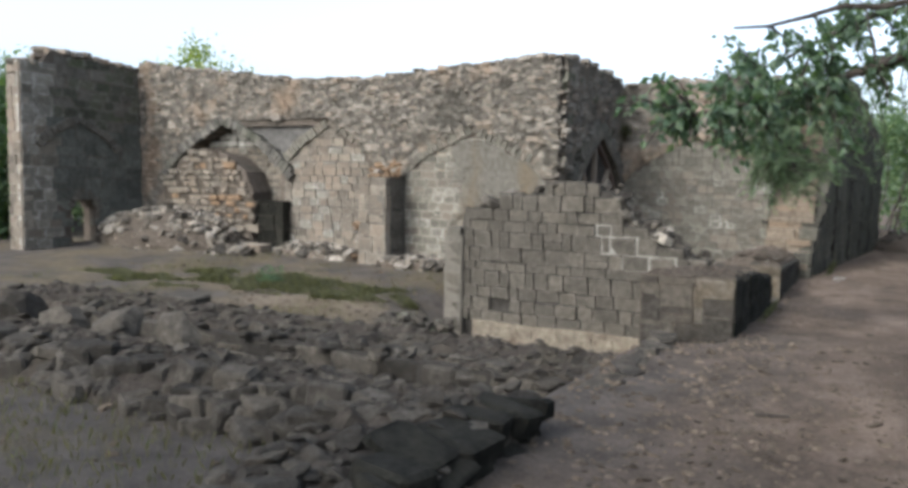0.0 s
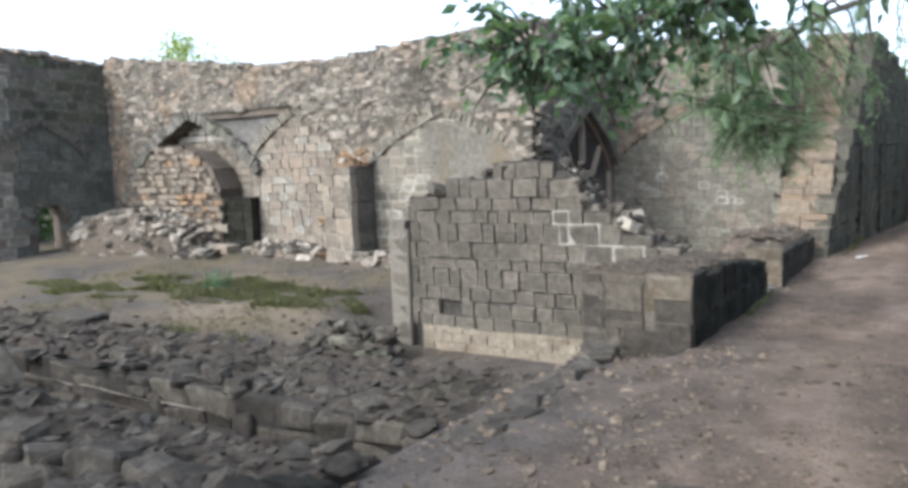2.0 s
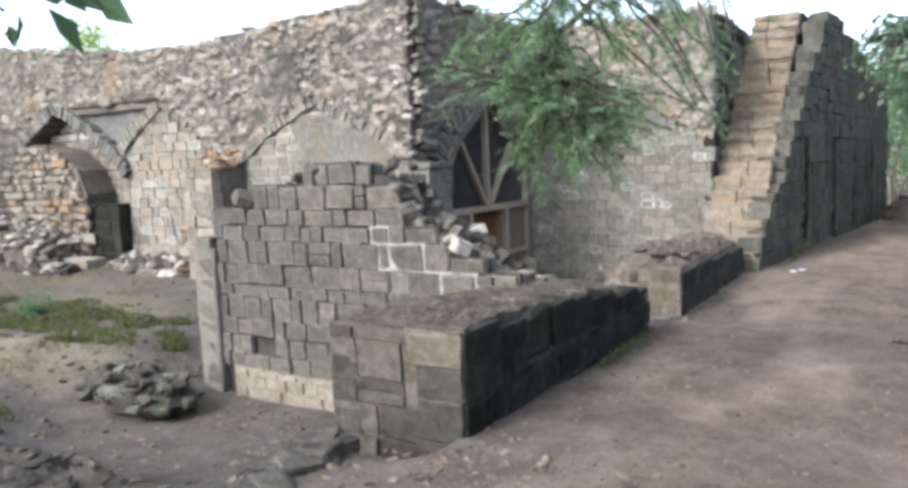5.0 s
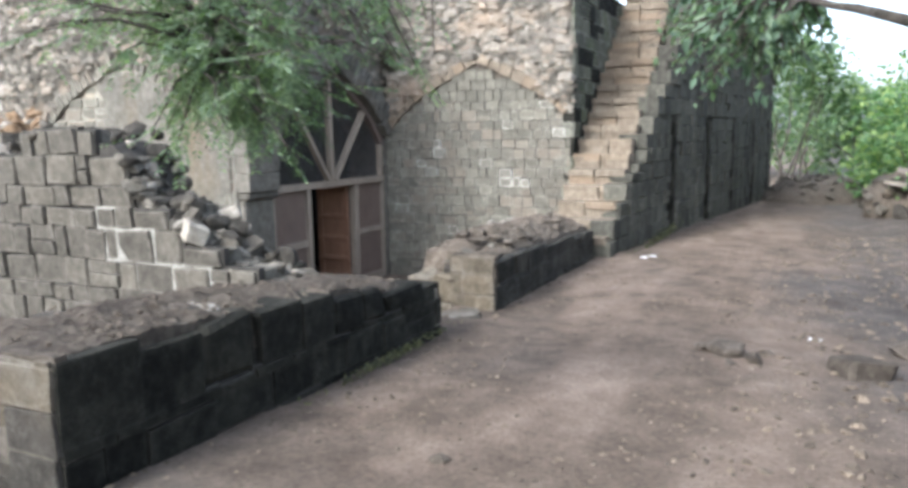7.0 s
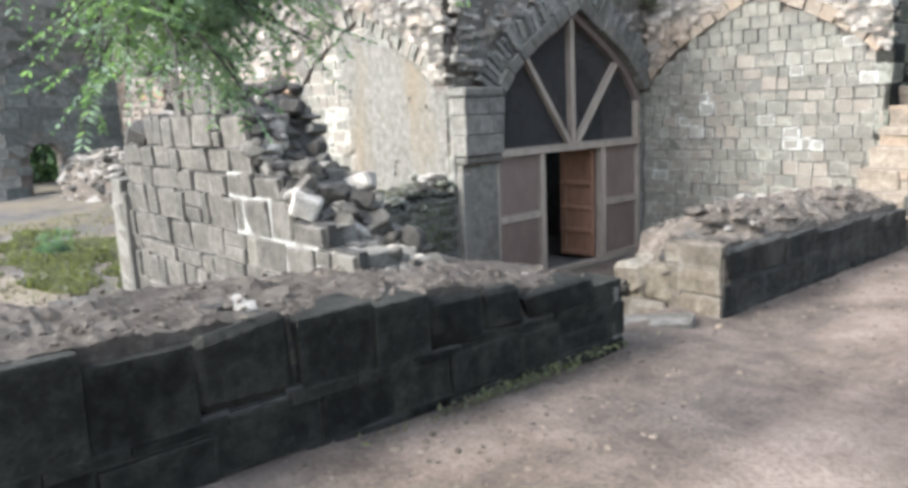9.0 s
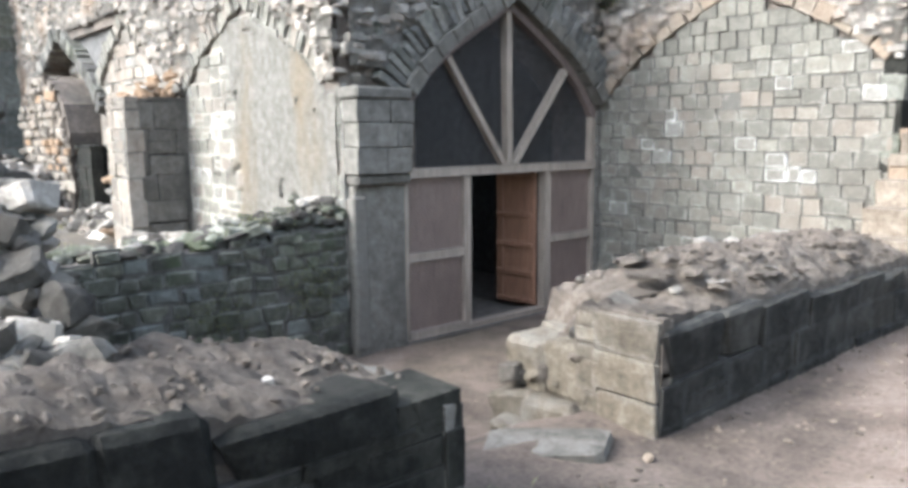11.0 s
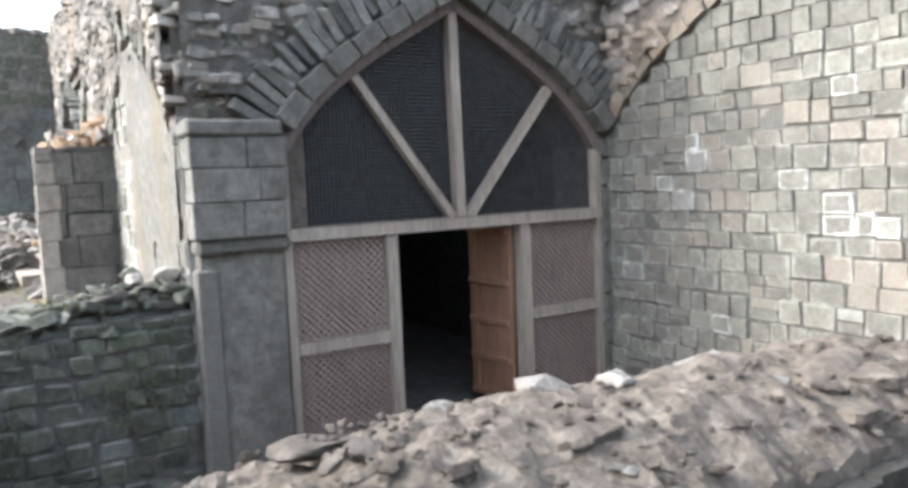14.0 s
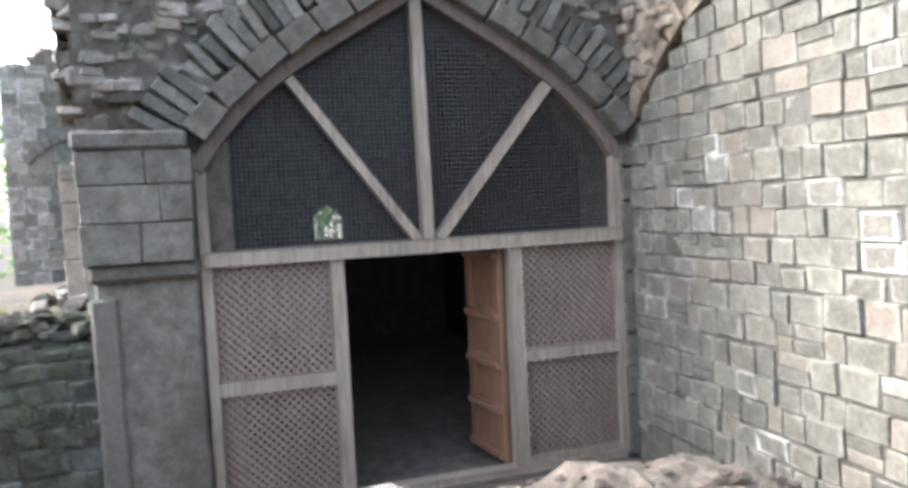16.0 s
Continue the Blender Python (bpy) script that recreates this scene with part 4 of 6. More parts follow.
for y0, y1 in ((Y0 + 0.03, YA - 0.05), (YB + 0.055, Y1 - 0.04)):
    lattice(y0, y1, ZB + 0.06, ZS - 0.04)
    lattice(y0, y1, ZS + 0.04, ZBAR - 0.05)


def wire_mesh():
    cos, faces = [], []

    def stick(y0, z0, y1, z1):
        r = 0.0023
        n = len(cos)
        for (y, z) in ((y0, z0), (y1, z1)):
            for dx, dn in ((-r, -r), (r, -r), (r, r), (-r, r)):
                cos.append((XF - 0.05 + dx, y + (dn if y0 == y1 else 0), z + (dn if z0 == z1 else 0)))
        faces.extend([(n + k, n + (k + 1) % 4, n + 4 + (k + 1) % 4, n + 4 + k) for k in range(4)])

    y = Y0 + 0.03
    while y < Y1:
        stick(y, ZBAR, y, arch(y, *DOOR) - 0.04)
        y += 0.034
    z = ZBAR + 0.03
    while z < 2.45:
        row = [yy for yy in np.arange(Y0, Y1, 0.02) if arch(yy, *DOOR) - 0.04 > z]
        if row:
            stick(float(row[0]), z, float(row[-1]), z)
        z += 0.034
    me = bpy.data.meshes.new("wire_mesh")
    me.from_pydata(cos, [], faces)
    me.materials.append(WIRE)
    ob = new("wire_mesh", me)
    ob.parent = screen
    tagged(ob, "fine rusty wire mesh in the arch head")


wire_mesh()
# the open leaf, hinged on the right post and swung inwards
leaf = thing("door_leaf", "orange-brown panelled wooden door leaf standing open", "door", at=(XF - 0.07, YB - 0.08, ZB + 0.04))
leaf.rotation_euler = (0, 0, radians(188))
LW, LH = 0.6, 1.7
for x0, x1 in ((0.0, 0.1), (LW - 0.1, LW)):
    part("stile", box_bm((x0, -0.025, 0), (x1, 0.025, LH), 0.006), LEAFWOOD, leaf)
for z in (0.0, 0.36, 0.72, 1.1, LH - 0.11):
    rail = part("rail", box_bm((0.1, -0.024, z), (LW - 0.1, 0.024, z + 0.1), 0.006), LEAFWOOD, leaf)
    part("ledge", box_bm((0.02, 0.026, z + 0.02), (LW - 0.02, 0.06, z + 0.075), 0.006), LEAFWOOD, rail)
for z0, z1 in ((0.1, 0.36), (0.46, 0.72), (0.82, 1.1), (1.2, LH - 0.11)):
    part("panel", box_bm((0.1, -0.01, z0), (LW - 0.1, 0.01, z1), 0.003), LEAFWOOD, leaf)

# ---------------------------------------------------------------- wall with the fourth arch, and its mass

Y4 = 18.54
wall4 = setting("wall_north", box_bm((-5.45, Y4 + 0.06, -1.3), (-1.85, 23.4, 3.95)), MORTAR, "high stone wall with a blocked pointed arch", "wall")
FRAMED = [(-4.24, 1.3), (-3.85, 0.22), (-3.35, 1.01), (-3.79, -0.5), (-2.97, 0.61), (-3.04, 0.81), (-3.36, 0.05), (-4.1, 1.65), (-2.27, 1.91), (-2.72, 0.64), (-4.6, 0.95), (-2.9, 1.6), (-4.0, -0.2)]


def wall4_stone(u, z):
    """Most stones are grey-buff; a few keep a frame of limewash round their edges."""
    if any(abs(u - a) < 0.1 and abs(z - b) < 0.075 for a, b in FRAMED):
        return BRICK_FRAMED
    return BRICK_LIME if rng.random() < 0.03 else BRICK


infill = thing("arch_infill", "neat buff squared stone with limewashed blocks filling an arch", "wall infill")
masonry(infill, facing_south(Y4), rng, courses(rng, -5.4, -1.86, -1.15, 2.7, (0.14, 0.19), (0.13, 0.29)), lambda u, z: z < (arch(u, *A4) if abs(u - A4[0]) < A4[1] else A4[2]) - 0.02, wall4_stone, gap=0.013, depth=0.2, limit=300, turn=0.8, rest=BRICK_REST, bed=JOINT, recess=0.018, first=lambda r: abs(r[1] - 0.6))
ring = thing("pointed_arch", "flat brown pointed arch band in the high wall", "arch")
voussoirs(ring, facing_south(Y4 - 0.03), rng, *A4, 0.17, 0.2, 0.22, STEP, u_to=-1.95, ragged=0.0)
rubble_face(wall4, facing_south(Y4 - 0.03), rng, -5.3, -1.85, 1.4, 4.1, lambda u, z: (z > arch(u, *A4) + 0.13 if abs(u - A4[0]) < A4[1] else z > 1.5) and z < 3.98 + 0.1 * noise.noise(Vector((u, 4, 4))), 0.08, RUBBLE, 200, 800,
            lambda u, z: PALE if rng.random() < 0.15 else RUBBLE)
masonry(wall4, facing_east(-1.8), rng, courses(rng, Y4, 23.2, -0.2, 3.98, (0.22, 0.32), (0.35, 0.6)), lambda u, z: z > 0.5 * (u - 18.5), lambda u, z: MOSSY if rng.random() < 0.7 else BASALT, gap=0.012, name="block", limit=160, rest=MOSSY_REST)
joined("crest_stones", "ragged", rng, RUBBLE_I, wall4, [pose(rng.uniform(-5.3, -1.9), Y4 + rng.uniform(-0.05, 2.5), 3.97 + rng.uniform(-0.05, 0.1), rng.uniform(-15, 15), 0, rng.uniform(0, 90)) @ Matrix.Diagonal((rng.uniform(0.1, 0.26), 0.2, rng.uniform(0.05, 0.12), 1)) for k in range(260)])

# stair
stair = thing("stone_stair", "steep worn buff stone stair climbing the wall", "stair")
RISE, TREAD, N_STEP = 0.235, 0.272, 20
for k in range(N_STEP):
    y, z = 17.2 + TREAD * k, -0.3 + RISE * (k + 1)
    x0 = -1.82
    xs = [x0] + [rng.uniform(x0 + 0.25, -1.2)] + [-0.9 + rng.uniform(-0.015, 0.015)]
    for a, b in zip(xs, xs[1:]):
        if b - a > 0.05:
            piece("tread", "block", rng, STEP, stair, pose((a + b) / 2, y + 0.2 + rng.uniform(-0.012, 0.012), z - 0.05, rng.gauss(0, 0.6), rng.gauss(0, 0.6), rng.gauss(0, 0.6)) @ Matrix.Diagonal((b - a - 0.006, 0.44, 0.11, 1)))
            d = TREAD * 1.9
            piece("riser", "block", rng, STEP, stair, pose((a + b) / 2, y + 0.004 + d / 2 + rng.uniform(-0.012, 0.012), z - 0.02 - RISE / 2, rng.gauss(0, 0.7), rng.gauss(0, 0.7), rng.gauss(0, 0.7)) @ Matrix.Diagonal((b - a - 0.008, d, RISE * 1.01, 1)))
prof = []
for k in range(N_STEP):
    prof += [(17.25 + TREAD * k, -0.34 + RISE * k), (17.25 + TREAD * k, -0.34 + RISE * (k + 1))]
bm = prism_bm([(17.25, -1.0)] + prof + [(24.5, prof[-1][1]), (24.5, -1.0)], 0.02, 0.88)
bm.transform(facing_east(-0.92))
part("bed", bm, MORTAR, stair)

# dark outer wall along the track
long_m = Matrix.Translation((-0.88, 17.2, 0)) @ Matrix.Rotation(math.atan2(13.0, 1.3), 4, "Z")
LONG = 14.3


def long_top(u):
    if u < TREAD * N_STEP:
        return -0.3 + RISE * (int(u / TREAD) + 1)
    return lerp_table([(5.4, 4.45), (8, 4.2), (14.3, 3.3)], u) + 0.05 * noise.noise(Vector((u * 2, 0, 5)))


steps_out = [(0.0, -1.2), (LONG, -1.2)] + [(LONG * (1 - k / 160), long_top(LONG * (1 - k / 160)) - 0.03) for k in range(161)]
# core coloured dark so that the slit recesses read as shaded
bm = prism_bm(steps_out, 0.52, 0.82)
bm.transform(long_m)
longwall = setting("wall_long", bm, DARKCORE, "long blackened stone wall with slit recesses along the track", "wall")


SLITS = [(3.4, 0.21), (6.1, 0.2), (8.6, 0.2), (11.3, 0.2), (13.6, 0.18)]
lay = list(courses(rng, 0, LONG, 1.75, 4.5, (0.2, 0.3), (0.22, 0.4)))
panel = 0.0
for mid, half in SLITS + [(LONG + 1, 1.0)]:
    lay += list(courses(rng, panel, mid - half, -0.8, 1.75, (0.2, 0.32), (0.2, 0.42)))
    panel = mid + half
masonry(longwall, long_m, rng, lay, lambda u, z: z < long_top(u) - 0.08, lambda u, z: LONGSTONE, depth=0.42, gap=0.005, proud=0.025, turn=1.0, name="block", limit=300, rest=LONGSTONE, first=lambda r: r[0])

for mid, half in SLITS:
    # black stones on the far jamb paint the shade inside each slit
    for k in range(9):
        piece("jamb", "block", rng, BASALT, longwall, long_m @ pose(mid + half - 0.03, 0.27, -0.66 + 0.27 * k) @ Matrix.Diagonal((0.1, 0.5, 0.265, 1)))

# ---------------------------------------------------------------- block wall and low wall of the forecourt

TOP_BLOCK = [(-5.8, 1.0), (-5.3, 1.15), (-4.6, 1.35), (-4.0, 1.5), (-3.1, 1.5), (-2.85, 1.05), (-2.5, 0.92), (-2.1, 0.6), (-1.7, 0.45)]


def block_top(u):
    return lerp_table(TOP_BLOCK, u) + 0.05 * noise.noise(Vector((u * 3.0, 9, 0)))


uu = [-5.55 + 3.85 * k / 40 for k in range(41)]
bwall = setting("wall_block", prism_bm([(-5.55, -1.3), (-1.7, -1.3)] + [(u, block_top(u) - 0.05) for u in uu[::-1]], 10.66, 11.15), DARKCORE, "ruined wall of squared grey-brown blocks", "wall")
block_rects = list(courses(rng, -5.5, -1.75, -0.66, 1.55, (0.13, 0.26), (0.13, 0.4)))


def block_keep(u, z):
    return z < block_top(u) - 0.04 and not (abs(u + 4.95) < 0.14 and abs(z + 0.42) < 0.09)


def lime_zone(u, z):
    return -3.25 < u < -2.3 and abs(z - (0.66 - 0.5 * (u + 3.1)) + 0.12 * noise.noise(Vector((u * 4, z * 4, 6)))) < 0.22


masonry(bwall, facing_south(10.6), rng, block_rects, lambda u, z: block_keep(u, z) and not lime_zone(u, z), lambda u, z: BLOCK, gap=0.013, proud=0.014, turn=1.3, depth=0.3, name="block", bed=DARKCORE, recess=0.032)
masonry(bwall, facing_south(10.6), rng, block_rects, lambda u, z: block_keep(u, z) and lime_zone(u, z), lambda u, z: BLOCK, gap=0.024, proud=0.006, turn=2.0, depth=0.3, name="block", bed=LIMEJOINT, recess=0.017)
masonry(bwall, facing_south(10.57), rng, courses(rng, -5.3, -2.0, -0.98, -0.66, (0.12, 0.16), (0.18, 0.34)), lambda u, z: True, lambda u, z: PLASTER, gap=0.012, depth=0.3, name="plinth_stone", bed=PLASTER, recess=0.012)
for k in range(7):
    z = -0.75 + 0.24 * k
    piece("quoin", "block", rng, PIER if z > 0.6 else BLOCK, bwall, pose(-5.66, 10.78, z, 0, 0, rng.gauss(0, 1)) @ Matrix.Diagonal((0.26, 0.46, 0.235, 1)))
part("pilaster", box_bm((-5.83, 10.55, -1.0), (-5.5, 10.72, 0.68), 0.02, 3, 0.008), BLOCK, bwall, "smooth upright corner stone")
# ragged top and right end, white mortar showing
for k in range(120):
    u = rng.uniform(-5.6, -1.6)
    piece("stone", "ragged" if rng.random() < 0.3 else "stone", rng, FIELD if rng.random() < 0.95 else PALE, bwall, stone_at(rng, (u, 10.62 + rng.uniform(0, 0.5), block_top(u) + rng.uniform(-0.1, 0.04)), rng.uniform(0.09, 0.22)))
for k in range(190):
    u = rng.uniform(-3.05, -1.6)
    piece("stone", "ragged" if rng.random() < 0.2 else "stone", rng, rng.choice((FIELD, BLOCK, BLOCK, PALE)) if rng.random() < 0.55 else BLOCK, bwall, stone_at(rng, (u, 10.64 + rng.uniform(0, 0.54), block_top(u) - 0.05 - 0.12 * rng.random() * rng.random()), rng.uniform(0.08, 0.22), 0.55))
low = setting("wall_low", box_bm((-5.95, 10.9, -1.3), (-5.5, 14.6, 0.1), 0.02), MORTAR, "low mossy dark wall of squared stone beside the doorway", "wall")
masonry(low, facing_east(-5.42), rng, courses(rng, 11.1, 14.6, -1.1, 0.2, (0.13, 0.18), (0.14, 0.3)), lambda u, z: z < 0.14 + 0.1 * noise.noise(Vector((u * 2, 3, 1))) + 0.1 * smooth01(13.4, 14.4, u), lambda u, z: MOSSY if rng.random() < 0.85 else DARKSTONE, gap=0.012, proud=0.02, turn=1.6, name="block", depth=0.26, bed=JOINT, recess=0.024, kind="ragged")
part("ledge", box_bm((-5.92, 13.35, 0.02), (-5.52, 14.5, 0.27), 0.03, 9, 0.1, 3.0), MOSSY, low, "broken mossy ledge of the low wall")
for k in range(70):
    y = 14.5 - 1.3 * rng.random() ** 1.3
    piece("stone", "ragged" if rng.random() < 0.5 else "stone", rng, MOSSY if rng.random() < 0.6 else FIELD, low, stone_at(rng, (-5.68 + rng.uniform(-0.24, 0.2), y, 0.2 + 0.2 * rng.random() * smooth01(13.2, 14.2, y)), rng.uniform(0.1, 0.26), 0.5))
for k in range(130):
    y = rng.uniform(11.0, 14.55)
    lift = 0.36 * smooth01(13.3, 14.4, y) * rng.random()
    piece("stone", "stone", rng, MOSSY if rng.random() < 0.55 else (FIELD if rng.random() < 0.7 else PALE), low, stone_at(rng, (-5.72 + rng.uniform(-0.3, 0.26), y, 0.14 + lift), rng.uniform(0.1, 0.26)))

# ---------------------------------------------------------------- parapets along the track


def top_bulge(x, y, x0, x1, y0, y1, dome):
    s = min(1.0, 4 * (x - x0) * (x1 - x) / (x1 - x0) ** 2 + 0.05)
    return dome * s * smooth01(y0 - 0.1, y0 + 0.9, y) * smooth01(y1 + 0.1, y1 - 0.5, y)


def rough_top(name, parent, x0, x1, y0, y1, top, dome, seed):
    nx, ny = 30, int((y1 - y0) / 0.035)
    bm = bmesh.new()
    grid = []
    for j in range(ny + 1):
        row = []
        for i in range(nx + 1):
            x, y = x0 + (x1 - x0) * i / nx, y0 + (y1 - y0) * j / ny
            z = top(y) + top_bulge(x, y, x0, x1, y0, y1, dome) + 0.06 * noise.noise(Vector((x * 3.1, y * 3.1, seed))) + 0.03 * noise.noise(Vector((x * 8, y * 8, seed))) + 0.035 * abs(noise.noise(Vector((x * 12, y * 12, seed)))) + 0.02 * noise.noise(Vector((x * 25, y * 25, seed)))
            if i in (0, nx) or j in (0, ny):
                z = top(y) - 0.2
            row.append(bm.verts.new((x, y, z)))
        grid.append(row)
    for j in range(ny):
        for i in range(nx):
            bm.faces.new((grid[j][i], grid[j][i + 1], grid[j + 1][i + 1], grid[j + 1][i]))
    return part(name, bm, TOPDIRT, parent, "crumbling mortar and earth top")


def parapet(label, x0, x1, y0, y1, top, base, end_mat, dome, seed, white, broken=0.0, face=None):
    """A thick low wall: black blocks along the track, paler end stones, crumbled top. broken: how much of its near back corner has fallen."""
    r = random.Random(seed)
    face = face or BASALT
    w = thing("parapet_wall", label, "wall", "low walls along the track")
    xb = x1 - 0.5 if broken else x0
    for xa, xc, ya in ((xb, x1, y0), (x0, xb, y0 + broken)):
        if xc - xa < 0.1:
            continue
        outline = [(ya + 0.06, base - 0.9), (y1 - 0.06, base - 0.9), (y1 - 0.06, top(y1) - 0.12)] + [(ya + (y1 - ya) * (1 - k / 20), top(ya + (y1 - ya) * (1 - k / 20)) - 0.12) for k in range(1, 20)] + [(ya + 0.06, top(ya) - 0.12)]
        bm = prism_bm(outline, 0.06 if xc == x1 else 0.0, xc - xa - 0.02)
        bm.transform(facing_east(xc))
        part("core", bm, DARKCORE if xc == x1 else MORTAR, w)
    em = facing_east(x1)
    lo_z = base - 0.25
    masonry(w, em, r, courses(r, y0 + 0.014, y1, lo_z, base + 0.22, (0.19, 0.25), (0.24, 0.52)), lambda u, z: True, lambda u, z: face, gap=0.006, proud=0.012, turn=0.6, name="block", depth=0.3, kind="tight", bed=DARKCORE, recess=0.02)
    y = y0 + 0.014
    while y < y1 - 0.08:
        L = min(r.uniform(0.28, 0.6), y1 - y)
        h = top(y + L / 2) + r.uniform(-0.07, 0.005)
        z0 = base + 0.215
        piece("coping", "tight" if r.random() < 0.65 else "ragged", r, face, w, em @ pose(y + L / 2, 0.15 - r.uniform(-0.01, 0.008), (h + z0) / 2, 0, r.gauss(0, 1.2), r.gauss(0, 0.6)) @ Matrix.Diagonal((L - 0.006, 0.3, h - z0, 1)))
        y += L
    masonry(w, facing_south(y0), r, courses(r, xb, x1 - 0.016, lo_z - 0.5, top(y0) - 0.02, (0.16, 0.27), (0.22, 0.42)), lambda u, z: True, end_mat, gap=0.016 if broken else 0.012, proud=0.008, turn=1.2, name="block", depth=0.08, bed=TOPDIRT, recess=0.02)
    z = lo_z - 0.3
    while z < top(y0) - 0.1:
        # large corner stones
        L, h = r.uniform(0.26, 0.4), min(r.uniform(0.2, 0.28), top(y0) - 0.015 - z)
        piece("quoin", "block", r, end_mat(x1 - 0.1, z + h / 2), w, pose(x1 - 0.012 - L / 2, y0 + 0.05, z + h / 2, 0, r.gauss(0, 0.8), 0) @ Matrix.Diagonal((L, 0.13, h - 0.012, 1)))
        z += h
    if broken:
        for k, (bx, by, bz, sx, sy, sz) in enumerate(((0.15, 0.16, 0.06, 0.34, 0.3, 0.3), (0.42, 0.14, 0.1, 0.3, 0.28, 0.3), (0.1, 0.1, -0.2, 0.3, 0.36, 0.28), (0.36, 0.05, -0.2, 0.32, 0.34, 0.3), (0.2, -0.08, -0.3, 0.34, 0.24, 0.2), (0.2, 0.4, 0.02, 0.4, 0.3, 0.4))):
            piece("broken_stone", "ragged", r, BLOCK_WARM, w, pose(x0 + bx, y0 + by, base + bz + 0.06, r.gauss(0, 6), r.gauss(0, 6), r.gauss(0, 10)) @ Matrix.Diagonal((sx, sy, sz, 1)))
        for k in range(150):
            f = r.random() ** 0.7
            x, yy = r.uniform(x0 - 0.05, xb + 0.08), y0 + r.uniform(0.02, broken + 0.1)
            lim = (base - 0.25) + (top(y0) - base + 0.2) * (0.6 + 0.4 * (x - x0) / (xb - x0)) * (0.7 + 0.3 * (yy - y0) / broken)
            piece("stone", "stone" if r.random() < 0.6 else "ragged", r, TOPDIRT if r.random() < 0.45 else (BLOCK_WARM if r.random() < 0.7 else FIELD), w, stone_at(r, (x, yy, base - 0.3 + (lim - base + 0.3) * (f if k % 4 == 0 else 0.8 + 0.2 * f)), r.uniform(0.07, 0.19), 0.6))
    masonry(w, facing_south(y1) @ Matrix.Rotation(radians(180), 4, "Z"), r, courses(r, -x1, -x0, lo_z - 0.3, top(y1) - 0.02, (0.22, 0.3), (0.3, 0.52)), lambda u, z: True, lambda u, z: BLOCK, name="block", depth=0.08)
    masonry(w, facing_east(x0) @ Matrix.Rotation(radians(180), 4, "Z"), r, courses(r, -y1, -y0 - broken, lo_z - 0.7, top((y0 + y1) / 2) - 0.05, (0.2, 0.3), (0.3, 0.5)), lambda u, z: z < top(-u) - 0.16, lambda u, z: FIELD, name="block", limit=80, rest=FIELD_I)
    if broken:
        rough_top("corner_top", w, xb, x1 - 0.04, y0 + 0.01, y0 + broken, lambda yy: top(yy) - 0.01, 0.02, seed + 3)
    rough_top("top", w, x0 - 0.02, x1 - 0.05, y0 + 0.02 + broken * 0.85, y1 - 0.02, lambda yy: top(yy) - 0.025, dome, seed)
    small = []
    for k in range(int(150 * (y1 - y0) / 3.5)):
        x, yy = r.uniform(x0 + 0.05, x1 - 0.12), r.uniform(y0 + 0.1 + broken, y1 - 0.1)
        z = top(yy) - 0.02 + top_bulge(x, yy, x0, x1, y0, y1, dome)
        big = r.random() < 0.3
        piece("stone", "stone" if r.random() < 0.8 else "ragged", r, PALE if r.random() < white else (TOPDIRT if r.random() < 0.85 else FIELD), w, stone_at(r, (x, yy, z - 0.02), r.uniform(0.1, 0.2) if big else r.uniform(0.03, 0.09), 0.3 if big else 0.4, 9 if big else 25))
    for k in range(380):
        x, yy = r.uniform(x0, x1 - 0.06), r.uniform(y0 + 0.05 + broken, y1 - 0.05)
        small.append(stone_at(r, (x, yy, top(yy) + top_bulge(x, yy, x0, x1, y0, y1, dome) + r.uniform(-0.03, 0.01)), r.uniform(0.015, 0.045)))
    joined("grit", "stone", r, TOPDIRT, w, small)
    return w


def top_one(y):
    return lerp_table([(8.5, 0.55), (9.2, 0.52), (10.25, 0.43), (11.0, 0.4), (11.7, 0.27), (12.1, 0.2)], y)


def top_two(y):
    return lerp_table([(13.3, 0.26), (15.2, 0.17), (16.8, 0.13), (17.1, 0.1)], y)


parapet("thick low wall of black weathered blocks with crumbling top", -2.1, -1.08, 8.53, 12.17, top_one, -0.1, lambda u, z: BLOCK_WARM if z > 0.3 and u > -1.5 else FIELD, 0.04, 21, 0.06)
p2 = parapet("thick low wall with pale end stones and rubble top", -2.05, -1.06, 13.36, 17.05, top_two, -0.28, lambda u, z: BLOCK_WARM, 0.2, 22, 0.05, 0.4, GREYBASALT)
for p, s in (((-1.75, 14.97, 0.36), (0.27, 0.16, 0.13)), ((-1.74, 15.24, 0.36), (0.14, 0.11, 0.08)), ((-1.75, 15.72, 0.33), (0.34, 0.16, 0.12)), ((-1.88, 14.42, 0.3), (0.12, 0.09, 0.07)), ((-1.85, 14.62, 0.33), (0.13, 0.09, 0.07)), ((-1.5, 15.8, 0.3), (0.13, 0.09, 0.05)), ((-1.35, 13.95, 0.27), (0.09, 0.07, 0.05)), ((-1.6, 16.3, 0.26), (0.1, 0.08, 0.05))):
    piece("stone", "stone", rng, PALE, p2, pose(*p, 8, 4, 70 + 20 * rng.random()) @ Matrix.Diagonal((*s, 1)))

# ---------------------------------------------------------------- ruined footings in front
rng = random.Random(31)


